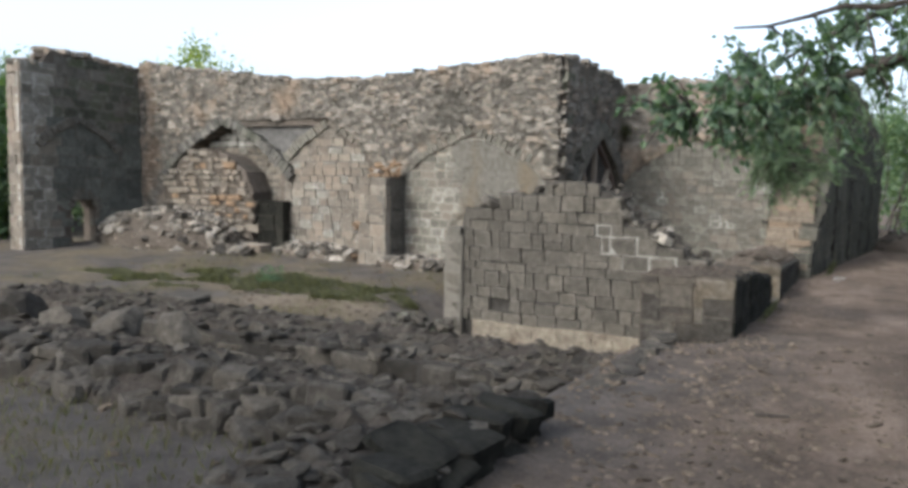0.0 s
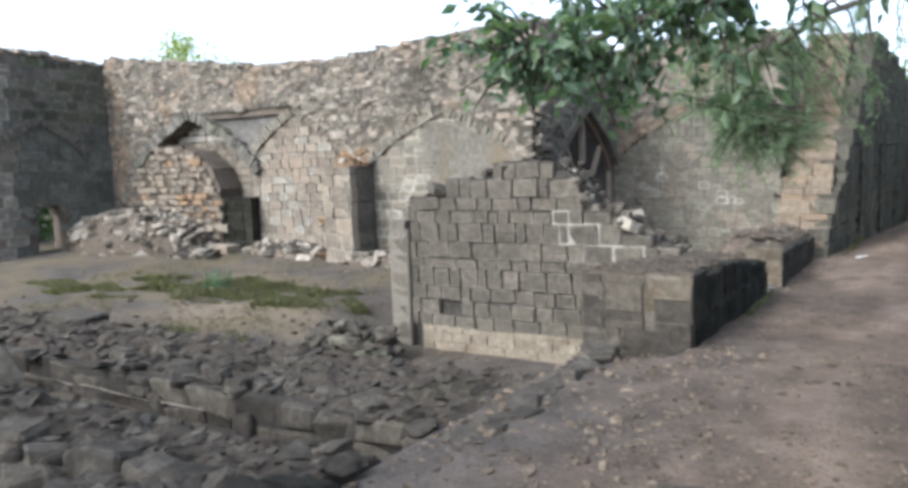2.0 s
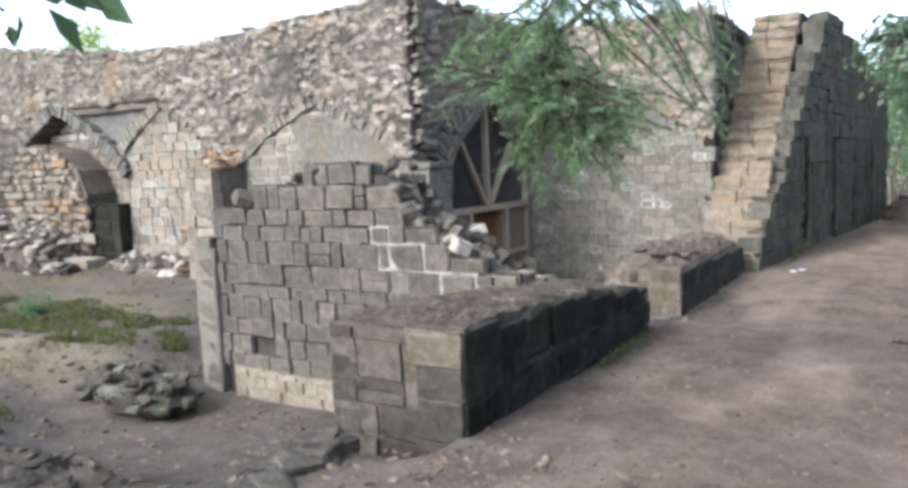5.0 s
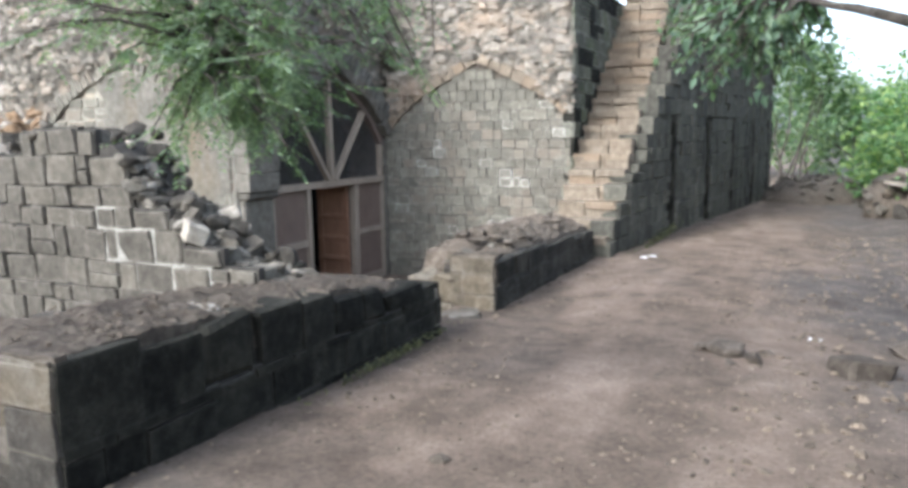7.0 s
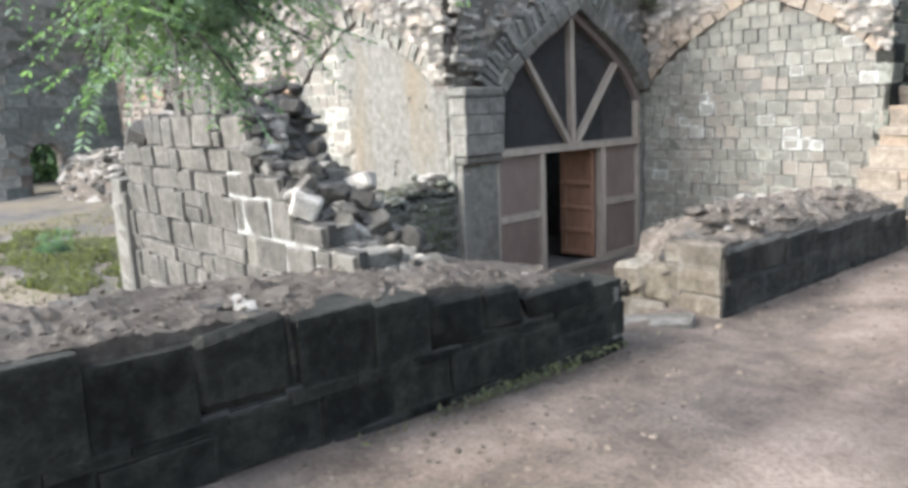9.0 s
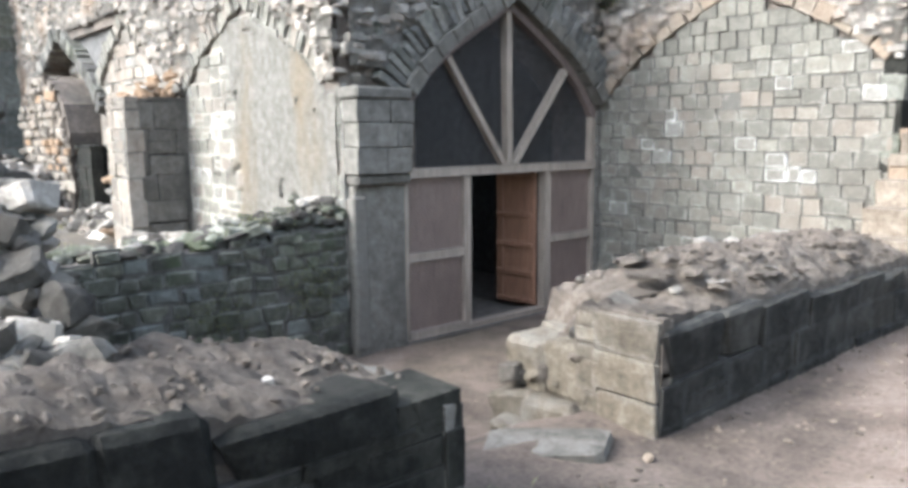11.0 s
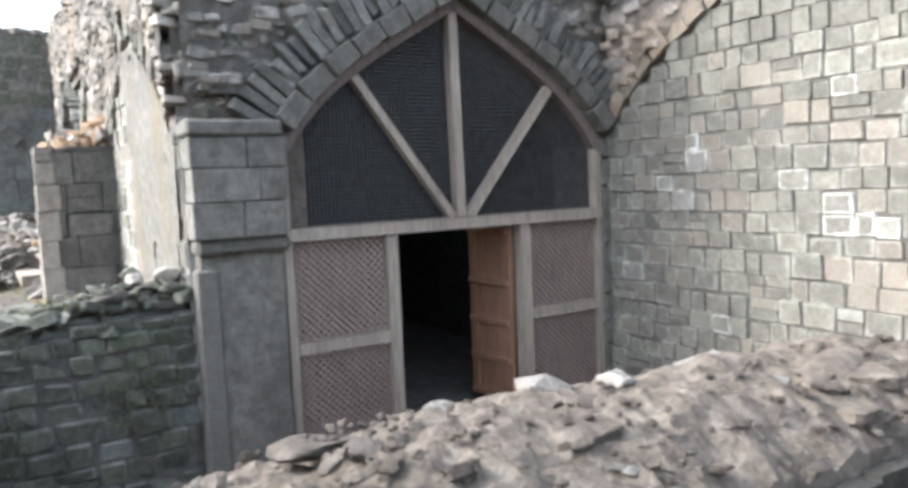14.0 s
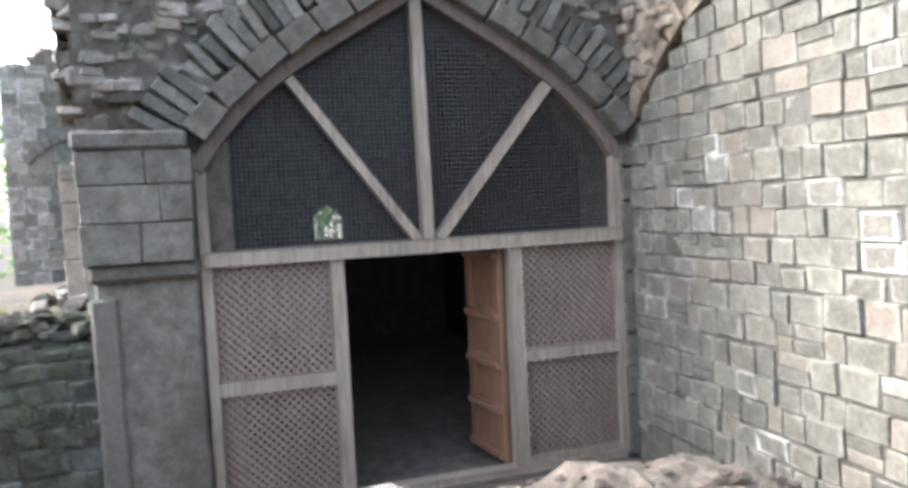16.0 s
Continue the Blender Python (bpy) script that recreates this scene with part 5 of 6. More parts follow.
def mound(name, label, category, x0, x1, y0, y1, z_low, z_top, skin, n_face, n_top, slope=0.25, seed=1, end_mat=None):
    """A broken rubble wall: an earth core with a sloping stone face and a littered top."""
    w = thing(name, label, category)
    nx, ny = int((x1 - x0) / 0.07), int((y1 - y0) / 0.07)
    bm = bmesh.new()
    grid = []

    def height(x, y):
        e = min((x - x0) / 0.08, (x1 - x) / 0.08, (y - y0) / slope, (y1 - y) / 0.3)
        e = min(1.0, max(0.0, e))
        return z_low + (z_top(x, y) - z_low) * e ** 0.6 + 0.05 * noise.noise(Vector((x * 3, y * 3, seed))) + 0.09 * noise.noise(Vector((x * 8, y * 8, seed)))

    for j in range(ny + 1):
        grid.append([bm.verts.new((x0 + (x1 - x0) * i / nx, y0 + (y1 - y0) * j / ny, height(x0 + (x1 - x0) * i / nx, y0 + (y1 - y0) * j / ny))) for i in range(nx + 1)])
    for j in range(ny):
        for i in range(nx):
            bm.faces.new((grid[j][i], grid[j][i + 1], grid[j + 1][i + 1], grid[j + 1][i]))
    part("earth_core", bm, skin, w)
    for k in range(n_face):
        x = rng.uniform(x0, x1 - 0.05)
        f = rng.random()
        y = y0 + slope * f * 0.9
        z = z_low + (z_top(x, y1) - z_low) * (0.1 + 0.8 * f)
        piece("stone", "ragged" if rng.random() < 0.5 else "stone", rng, FIELD, w, pose(x, y + 0.02, z, rng.uniform(-15, 15), rng.uniform(-15, 15), rng.uniform(-40, 40)) @ Matrix.Diagonal((rng.uniform(0.14, 0.36), 0.26, rng.uniform(0.12, 0.28), 1)))
    small = []
    for k in range(n_top):
        x, y = rng.uniform(x0 + 0.05, x1 - 0.05), rng.uniform(y0 + slope * 0.7, y1 - 0.05)
        if k < 150:
            piece("stone", "stone", rng, FIELD, w, stone_at(rng, (x, y, height(x, y)), rng.uniform(0.07, 0.22), 0.4))
        else:
            small.append(stone_at(rng, (x, y, height(x, y)), rng.choice((0.025, 0.04, 0.06, 0.1)) * rng.uniform(0.8, 1.2), 0.45))
    joined("grit", "stone", rng, FIELD_I, w, small)
    return w, height


foot_a, _ = mound("ruined_footing", "broken fieldstone footing with a rough stone face", "ruin", -9.5, -1.9, 4.1, 5.45, -0.45, lambda x, y: -0.12 + 0.12 * smooth01(-3, -2, x), DARKEARTH, 190, 1900, 0.5, 2)
foot_b, hb = mound("ruined_footing", "low broken platform edge of squared stone and mortar", "ruin", -11.0, -1.65, 6.0, 7.6, -0.6, lambda x, y: -0.14 - 0.02 * (y - 6), DARKEARTH, 12, 2200, 0.12, 5)
masonry(foot_b, facing_south(5.98), rng, courses(rng, -9.0, -1.65, -0.56, -0.14, (0.17, 0.22), (0.28, 0.6)), lambda u, z: True, lambda u, z: FIELD, gap=0.016, proud=0.035, turn=4.0, kind="ragged", name="block", depth=0.3, bed=DARKCORE, recess=0.03)
masonry(foot_b, facing_east(-1.66), rng, courses(rng, 6.0, 7.5, -0.4, -0.13, (0.2, 0.27), (0.3, 0.6)), lambda u, z: True, lambda u, z: BASALT, gap=0.016, turn=2, name="block", depth=0.3)
for k in range(110):
    x = rng.uniform(-9.0, -1.7)
    piece("stone", "ragged" if rng.random() < 0.5 else "stone", rng, FIELD, foot_b, stone_at(rng, (x, 6.0 + rng.uniform(-0.02, 0.3), -0.15 + rng.uniform(-0.03, 0.03)), rng.uniform(0.08, 0.24), 0.4))
foot_c, _ = mound("ruined_footing", "dark broken end of a low wall beside the track", "ruin", -2.7, -1.62, 2.4, 4.4, -0.4, lambda x, y: 0.08 + 0.09 * smooth01(3, 4.3, y), DARKEARTH, 10, 500, 0.2, 9)
masonry(foot_c, facing_east(-1.62), rng, courses(rng, 2.7, 4.45, -0.16, 0.2, (0.13, 0.2), (0.16, 0.38)), lambda u, z: True, lambda u, z: BASALT, gap=0.02, proud=0.06, turn=8, name="block", depth=0.4, kind="ragged")


def lone_stone(label, p, size, turn, material=None, kind="block"):
    w = thing("fallen_block", label, "stone", "fallen building stones")
    piece("block", kind, rng, material or FIELD, w, pose(*p, *turn) @ Matrix.Diagonal((*size, 1)))


lone_stone("big pale boulder on the rubble heap", (-17.1, 12.9, 0.1), (0.5, 0.42, 0.36), (6, 9, 40), PALE, "stone")
lone_stone("large tilted boulder lying on the footing", (-5.75, 5.15, -0.02), (0.7, 0.5, 0.5), (8, 12, 25), FIELD, "stone")
lone_stone("big rounded boulder in the broken footing", (-6.9, 5.3, -0.1), (0.7, 0.5, 0.5), (5, 3, 10), FIELD, "stone")
lone_stone("big rounded boulder in the broken footing", (-7.8, 5.3, -0.12), (0.6, 0.5, 0.5), (5, 13, 50), FIELD, "stone")
lone_stone("big rounded boulder in the broken footing", (-8.6, 5.3, -0.15), (0.6, 0.5, 0.5), (25, 3, 80), FIELD, "stone")
lone_stone("squared dark block in the broken footing", (-8.0, 7.2, -0.16), (0.6, 0.45, 0.22), (0, 3, 5), FIELD, "ragged")
lone_stone("pale flat slab lying in the gap", (-1.3, 12.9, -0.28), (0.52, 0.32, 0.05), (2, -4, 35), BLOCK, "ragged")
lone_stone("pale flat slab lying in the gap", (-1.75, 12.55, -0.42), (0.45, 0.32, 0.12), (3, 9, 10), FIELD)
lone_stone("pale boulder on the rubble heap", (-17.6, 13.3, 0.25), (0.75, 0.6, 0.5), (0, 10, 30), PALE, "stone")
for x, y, s in ((-2.6, 8.0, 0.3), (-2.9, 7.9, 0.2), (-1.5, 8.2, 0.3), (-1.75, 8.05, 0.24), (-2.2, 8.2, 0.34)):
    lone_stone("flat grey stone fallen beside the low wall", (x, y, ground_z(x, y) + 0.03), (s * 1.4, s, s * 0.4), (5, 8, rng.uniform(0, 180)), FIELD, "ragged")


def heap(label, cx, cy, rx, ry, h, n, materials, size, base, limit=170, earth=TOPDIRT):
    w = thing("rubble_heap", label, "rubble")
    bm = bmesh.new()
    bmesh.ops.create_icosphere(bm, subdivisions=4, radius=1.0)
    for v in bm.verts:
        d = v.co.copy()
        v.co = Vector((cx + d.x * rx, cy + d.y * ry, base + max(-0.3, d.z) * h)) + noise.noise_vector(d * 3 + Vector((cx, 0, 0))) * 0.09
    part("earth", bm, earth, w)
    rest = []
    for k in range(n):
        a, r = rng.uniform(0, 2 * math.pi), math.sqrt(rng.random()) * 1.06
        x, y = cx + rx * r * math.cos(a), cy + ry * r * math.sin(a)
        z = base + h * math.sqrt(max(0.0, 1 - min(1, r) ** 2)) + rng.uniform(-0.02, 0.05)
        if k < limit:
            piece("stone", "stone", rng, rng.choice(materials), w, stone_at(rng, (x, y, z), rng.uniform(*size)))
        else:
            rest.append(stone_at(rng, (x, y, z), rng.uniform(size[0] * 0.4, size[1] * 0.6)))
    joined("scree", "stone", rng, PALE_I if PALE in materials else FIELD_I, w, rest)


heap("heap of pale fallen rubble against the arcade", -15.9, 13.6, 2.5, 0.95, 1.0, 640, (PALE, PALE, FIELD), (0.12, 0.36), -0.3, 190)
heap("strip of white fallen rubble at the wall foot", -11.3, 14.15, 1.5, 0.5, 0.32, 240, (PALE, PALE, FIELD), (0.1, 0.36), -0.38, 110)
heap("strip of white fallen rubble at the wall foot", -8.3, 13.9, 1.2, 0.5, 0.25, 200, (PALE, PALE, FIELD), (0.1, 0.3), -0.38, 90)
heap("small heap of dark stones by the block wall", -6.0, 9.75, 0.78, 0.4, 0.26, 190, (FIELD, FIELD, MOSSY), (0.09, 0.26), -0.82, 90, FIELD)
heap("low spill of stones beside the block wall foot", -13.2, 13.2, 0.7, 0.4, 0.3, 90, (PALE, FIELD), (0.1, 0.3), -0.38, 40)
heap("earth bank with stones beside the far track", 1.9, 31.0, 1.6, 2.2, 0.75, 160, (FIELD,), (0.12, 0.4), -0.7, 60)
heap("low bank of stones on the far side of the track", 4.2, 15.6, 1.2, 2.6, 0.36, 300, (FIELD, FIELD, TOPDIRT), (0.08, 0.3), -0.05, 90)
heap("broken stony bank where the track narrows", 4.6, 24.9, 1.9, 1.3, 0.95, 320, (FIELD, FIELD, TOPDIRT), (0.12, 0.42), -0.25, 150)
heap("scatter of dark stones on the bank", 3.3, 10.6, 0.6, 0.9, 0.14, 60, (FIELD,), (0.06, 0.2), 0.0, 30)

# loose stones on the track and in the yard
peb = []
for k in range(4200):
    x, y = rng.uniform(-1.2, 3.6), rng.uniform(2.5, 24)
    if noise.noise(Vector((x * 0.8, y * 0.8, 1))) + 0.15 * rng.random() > -0.1:
        peb.append(stone_at(rng, (x, y, ground_z(x, y)), rng.choice((0.01, 0.014, 0.018, 0.024, 0.034)) * rng.uniform(0.8, 1.3)))
for k in range(2200):
    x, y = rng.uniform(-13, -1.6), rng.uniform(2.3, 14)
    peb.append(stone_at(rng, (x, y, ground_z(x, y)), rng.choice((0.02, 0.03, 0.05, 0.09)) * rng.uniform(0.8, 1.3)))
for k in range(2600):
    x, y = rng.uniform(-11, -2.4), rng.uniform(7.6, 10.5)
    if noise.noise(Vector((x * 0.9, y * 0.9, 2))) > -0.1:
        peb.append(stone_at(rng, (x, y, ground_z(x, y)), rng.choice((0.015, 0.025, 0.04, 0.07)) * rng.uniform(0.8, 1.3), 0.45))
for k in range(2600):
    x, y = rng.uniform(-1.9, 1.6), rng.uniform(2.6, 8.4)
    if rng.random() < smooth01(1.6, -1.2, x) ** 1.5 + 0.12:
        peb.append(stone_at(rng, (x, y, ground_z(x, y)), rng.choice((0.015, 0.022, 0.03, 0.045, 0.07)) * rng.uniform(0.8, 1.3), 0.5))
for k in range(260):
    x, y = rng.uniform(-5.2, -2.2), rng.uniform(11.2, 18.3)
    peb.append(stone_at(rng, (x, y, ground_z(x, y)), rng.uniform(0.015, 0.05)))
tagged(joined("pebbles", "stone", rng, GRIT_I, None, peb), "loose grit and small stones on the earth", "gravel")
peb = []
for k in range(15000):
    x, y = rng.uniform(-1.1, 4.6), 3.5 + 17 * rng.random() ** 1.4
    edge = smooth01(0.6, 2.6, x) + 0.5 * smooth01(-0.2, -1.0, x)
    if noise.noise(Vector((x * 1.1, y * 0.6, 4))) + 0.6 * edge + 0.3 * rng.random() > 0.22:
        peb.append(stone_at(rng, (x, y, ground_z(x, y)), rng.choice((0.01, 0.014, 0.02, 0.03, 0.03 + 0.04 * edge)) * rng.uniform(0.8, 1.3)))
tagged(joined("gravel", "stone", rng, GRIT_I, None, peb), "pinkish grit strewn along the earth track", "gravel")
for x, y, s in ((1.25, 12.3, 0.26), (1.45, 12.2, 0.16), (1.08, 12.38, 0.12), (1.3, 12.05, 0.09), (1.52, 12.45, 0.1), (0.2, 9.6, 0.09), (0.4, 7.4, 0.06), (1.2, 6.6, 0.05), (2.6, 12.6, 0.12)):
    lone_stone("loose brown stone lying on the track", (x, y, ground_z(x, y) + s * 0.1), (s * 1.3, s, s * 0.6), (6, 5, rng.uniform(0, 180)), TOPDIRT, "stone")
for x, y, s in ((2.12, 12.1, 0.3), (2.5, 12.9, 0.36), (2.75, 12.4, 0.26), (2.9, 13.3, 0.32), (3.1, 14.2, 0.36)):
    lone_stone("half-buried grey rock beside the track", (x, y, ground_z(x, y) + s * 0.1), (s * 1.2, s, s * 0.5), (5, 8, rng.uniform(0, 180)), TOPDIRT, "ragged" if s < 0.33 else "stone")
for x, y, z, s in ((3.35, 23.95, 0.3, 0.75), (3.8, 23.75, 0.42, 0.6), (3.6, 24.2, 0.55, 0.55), (4.3, 23.7, 0.35, 0.6)):
    lone_stone("pale flat slab lying on the bank", (x, y, z), (s, s * 0.6, 0.08), (8, 10, rng.uniform(0, 180)), PALE)
stick = thing("stick", "short dry stick lying on the track", "stick")
part("branch", tube_bm([(-0.5, 5.5, ground_z(-0.5, 5.5) + 0.012), (-0.4, 5.49, ground_z(-0.4, 5.5) + 0.02), (-0.28, 5.53, ground_z(-0.28, 5.5) + 0.012)], [0.012, 0.014, 0.008], 6), BARK, stick)
for x, y in ((1.85, 13.1), (-2.6, 12.2), (-3.9, 13.4), (-3.3, 12.9), (-0.26, 17.3), (-0.36, 17.2)):
    w = thing("paper_scrap", "small crumpled white paper scrap on the earth", "litter", "scraps of litter")
    bm = bmesh.new()
    bmesh.ops.create_grid(bm, x_segments=3, y_segments=3, size=0.045)
    for v in bm.verts:
        v.co = Vector((v.co.x + x, v.co.y * 0.6 + y, ground_z(x, y) + 0.015 + rng.uniform(-0.008, 0.012)))
    bmesh.ops.solidify(bm, geom=bm.faces[:], thickness=0.002)
    part("sheet", bm, PAPER, w)
lone_stone("squared pale block lying at the foot of the arcade", (-13.0, 13.75, -0.22), (0.75, 0.45, 0.34), (0, 2, 5), ARCADE)
lone_stone("squared pale block lying at the foot of the arcade", (-13.6, 13.6, -0.28), (0.5, 0.4, 0.3), (0, 2, 25), PALE)
# ragged dark stones added for the shadow line beside the track, and a lime joint at the platform foot
for k in range(26):
    y = 5.5 + 2.6 * k / 25
    x = -1.6 - 0.12 * (k / 25) + rng.uniform(-0.07, 0.07)
    lone_stone("dark flat stone standing for the shadow line at the platform edge", (x, y, -0.1 + rng.uniform(-0.03, 0.02)), (rng.uniform(0.16, 0.34), rng.uniform(0.12, 0.22), 0.12), (rng.uniform(-12, 12), rng.uniform(-12, 12), rng.uniform(60, 120)), FIELD, "ragged")
jb = bmesh.new()
tube_bm([(-7.2 + 0.2 * k, 5.97, -0.37 + rng.uniform(-0.015, 0.015)) for k in range(16)], [rng.uniform(0.003, 0.009) for k in range(16)], 5, jb)
part("lime_joint", jb, PALE, foot_b, "white lime mortar line")

# ---------------------------------------------------------------- plants


def leaf_cloud(name, parent, material, spots, shape, rng, label=""):
    """Leaves as folded blades: spots of (place, direction, length)."""
    cos, faces = [], []
    for p, d, L in spots:
        p, d = Vector(p), Vector(d).normalized()
        side = d.cross(Vector((rng.uniform(-1, 1), rng.uniform(-1, 1), rng.uniform(-0.2, 1)))).normalized()
        up = side.cross(d)
        w = L * shape
        n = len(cos)
        cos += [p[:], (p + d * L * 0.45 + side * w + up * w * 0.35)[:], (p + d * L)[:], (p + d * L * 0.45 - side * w + up * w * 0.35)[:], (p + d * L * 0.5)[:]]
        faces += [(n, n + 1, n + 4), (n + 1, n + 2, n + 4), (n + 4, n + 2, n + 3), (n, n + 4, n + 3)]
    me = bpy.data.meshes.new(name)
    me.from_pydata(cos, [], faces)
    me.materials.append(material)
    ob = new(name, me)
    ob.parent = parent
    return tagged(ob, label, kind="stuff")


def bend(a, b, n, rng, sag=0.0, wob=0.06):
    a, b = Vector(a), Vector(b)
    L = (b - a).length
    pts = []
    for k in range(n + 1):
        f = k / n
        p = a.lerp(b, f) + Vector((0, 0, -sag * math.sin(math.pi * f)))
        if 0 < k < n:
            p += Vector([rng.uniform(-wob, wob) * L * 0.5 for _ in range(3)])
        pts.append(p)
    return pts


def spray(rng, twigs, tips, centre, radii, n, droop=0.2):
    """Twigs from the nearest tip out to places inside an ellipsoid."""
    for k in range(n):
        while True:
            q = Vector([rng.uniform(-1, 1) for _ in range(3)])
            if q.length < 1:
                break
        q = Vector(centre) + Vector([q[i] * radii[i] for i in range(3)])
        a = min(tips, key=lambda t: (t - q).length)
        twigs.append(bend(a, q, 4, rng, -0.05, 0.12))


def broad_tree(label, trunk, limbs, clumps, leaf_len, per_twig, material, rng, shape=0.26, trunk_r=0.16, feather=False):
    """limbs: chains of points out of the trunk; clumps: (centre, radii, twigs)."""
    t = thing("tree", label, "tree")
    part("trunk", tube_bm(trunk, [trunk_r * (1 - 0.5 * k / (len(trunk) - 1)) for k in range(len(trunk))], 10), BARK, t)
    tips = []
    for chain, r in limbs:
        pts = []
        for a, b in zip(chain, chain[1:]):
            pts += bend(a, b, 5, rng, 0.0, 0.05)[:-1]
        pts.append(Vector(chain[-1]))
        part("limb", tube_bm(pts, [r * (1 - 0.8 * k / (len(pts) - 1)) for k in range(len(pts))], 8), BARK, t)
        tips += pts[2:]
    twigs = []
    for centre, radii, n in clumps:
        spray(rng, twigs, tips, centre, radii, n)
    bm = bmesh.new()
    for pts in twigs:
        tube_bm(pts, [0.011 - 0.002 * k for k in range(len(pts))], 4, bm)
    part("brushwood", bm, BARK, t)["kind"] = "stuff"
    spots = []
    for pts in twigs:
        for k in range(per_twig):
            f = rng.uniform(0.25, 1.0) * (len(pts) - 1)
            i = min(int(f), len(pts) - 2)
            p = pts[i].lerp(pts[i + 1], f - i)
            along = (pts[-1] - pts[-2]).normalized()
            if feather:
                # a drooping frond: leaflets on both sides of a stalk
                d = (along * 0.5 + Vector((rng.uniform(-1, 1), rng.uniform(-1, 1), rng.uniform(-1.1, 0.1)))).normalized()
                L = rng.uniform(0.12, 0.24)
                for s in range(9):
                    q = p + d * (L * s / 8)
                    for sg in (-1, 1):
                        e = d.cross(Vector((0, 0, 1))).normalized() * sg + d * 0.5 + Vector((0, 0, -0.25))
                        spots.append((q, e, leaf_len * rng.uniform(0.7, 1.2)))
            else:
                d = along * 0.4 + Vector((rng.uniform(-1, 1), rng.uniform(-1, 1), rng.uniform(-1.2, 0.25)))
                p = p + Vector([rng.uniform(-0.05, 0.05) for _ in range(3)])
                spots.append((p, d, leaf_len * rng.uniform(0.6, 1.25)))
    leaf_cloud("crown", t, material, spots, shape, rng)
    return t


prng = random.Random(77)
broad_tree("tree with dark broad leaves on a branch over the track", [(4.6, 3.2, -0.1), (4.4, 3.3, 1.2), (4.1, 3.5, 2.6), (3.9, 3.6, 4.2)],
           [([(4.1, 3.5, 2.5), (2.6, 4.3, 2.75), (1.2, 4.9, 2.55), (0.1, 5.2, 2.25), (-0.95, 5.25, 2.0)], 0.07),
            ([(2.6, 4.3, 2.75), (1.2, 5.6, 2.9), (0.1, 6.2, 2.75), (-0.7, 6.4, 2.45)], 0.05),
            ([(1.2, 4.9, 2.55), (0.3, 4.6, 2.5), (-0.6, 4.5, 2.4)], 0.035),
            # high limb and its overhead crown stay out of view, added for shade
            ([(4.0, 3.55, 3.4), (3.0, 2.2, 4.2), (1.0, 1.2, 4.6), (-1.5, 0.2, 4.7)], 0.08)],
           [((-0.5, 5.25, 2.0), (0.75, 0.6, 0.4), 52), ((-0.85, 5.15, 2.02), (0.55, 0.45, 0.34), 32), ((0.4, 5.2, 2.3), (0.8, 0.6, 0.38), 50), ((-0.3, 6.2, 2.55), (0.7, 0.5, 0.35), 36), ((0.7, 5.3, 2.75), (0.9, 0.6, 0.4), 52), ((0.2, 0.9, 4.6), (2.4, 1.4, 0.6), 120), ((4.0, 3.4, 4.7), (1.5, 1.5, 0.9), 90)],
           0.075, 19, LEAF_BROAD, prng, 0.27)
broad_tree("tree with fine feathery leaves hanging over the low wall", [(5.2, 9.0, -0.1), (5.1, 9.1, 1.4), (4.8, 9.2, 2.9), (4.6, 9.2, 4.4)],
           [([(4.8, 9.2, 2.8), (3.0, 9.5, 3.2), (1.2, 9.6, 3.1), (-0.2, 9.5, 2.75), (-0.8, 9.35, 2.3), (-0.85, 9.3, 1.8)], 0.06), ([(1.2, 9.6, 3.1), (0.2, 9.1, 2.9), (-0.5, 8.8, 2.5)], 0.03)],
           [((4.7, 9.2, 4.6), (1.4, 1.3, 0.8), 60), ((-0.45, 9.35, 2.28), (0.98, 0.7, 0.48), 62), ((-0.5, 9.4, 1.88), (0.8, 0.6, 0.26), 48), ((-0.62, 9.35, 1.62), (0.66, 0.5, 0.3), 46), ((-1.0, 9.0, 2.1), (0.5, 0.5, 0.4), 26)],
           0.035, 8, LEAF_FEATHER, prng, 0.16, 0.15, True)
broad_tree("leafy tree with a crooked limb over the track", [(5.6, 11.6, 0.1), (5.3, 11.3, 1.0), (5.0, 11.1, 2.6), (4.9, 11.0, 4.0)],
           [([(5.15, 11.2, 1.6), (3.8, 11.0, 1.75), (2.7, 11.1, 1.82), (2.05, 11.15, 2.05), (1.5, 11.9, 2.35)], 0.075), ([(5.0, 11.1, 2.6), (3.4, 12.4, 3.0), (2.0, 12.9, 2.85), (1.2, 12.8, 2.6)], 0.05)],
           [((5.2, 11.1, 4.5), (1.4, 1.4, 0.9), 90), ((1.3, 12.2, 2.03), (0.66, 0.75, 0.42), 120), ((1.15, 12.9, 2.4), (0.62, 0.6, 0.32), 70)],
           0.085, 13, LEAF_BROAD, prng, 0.27)
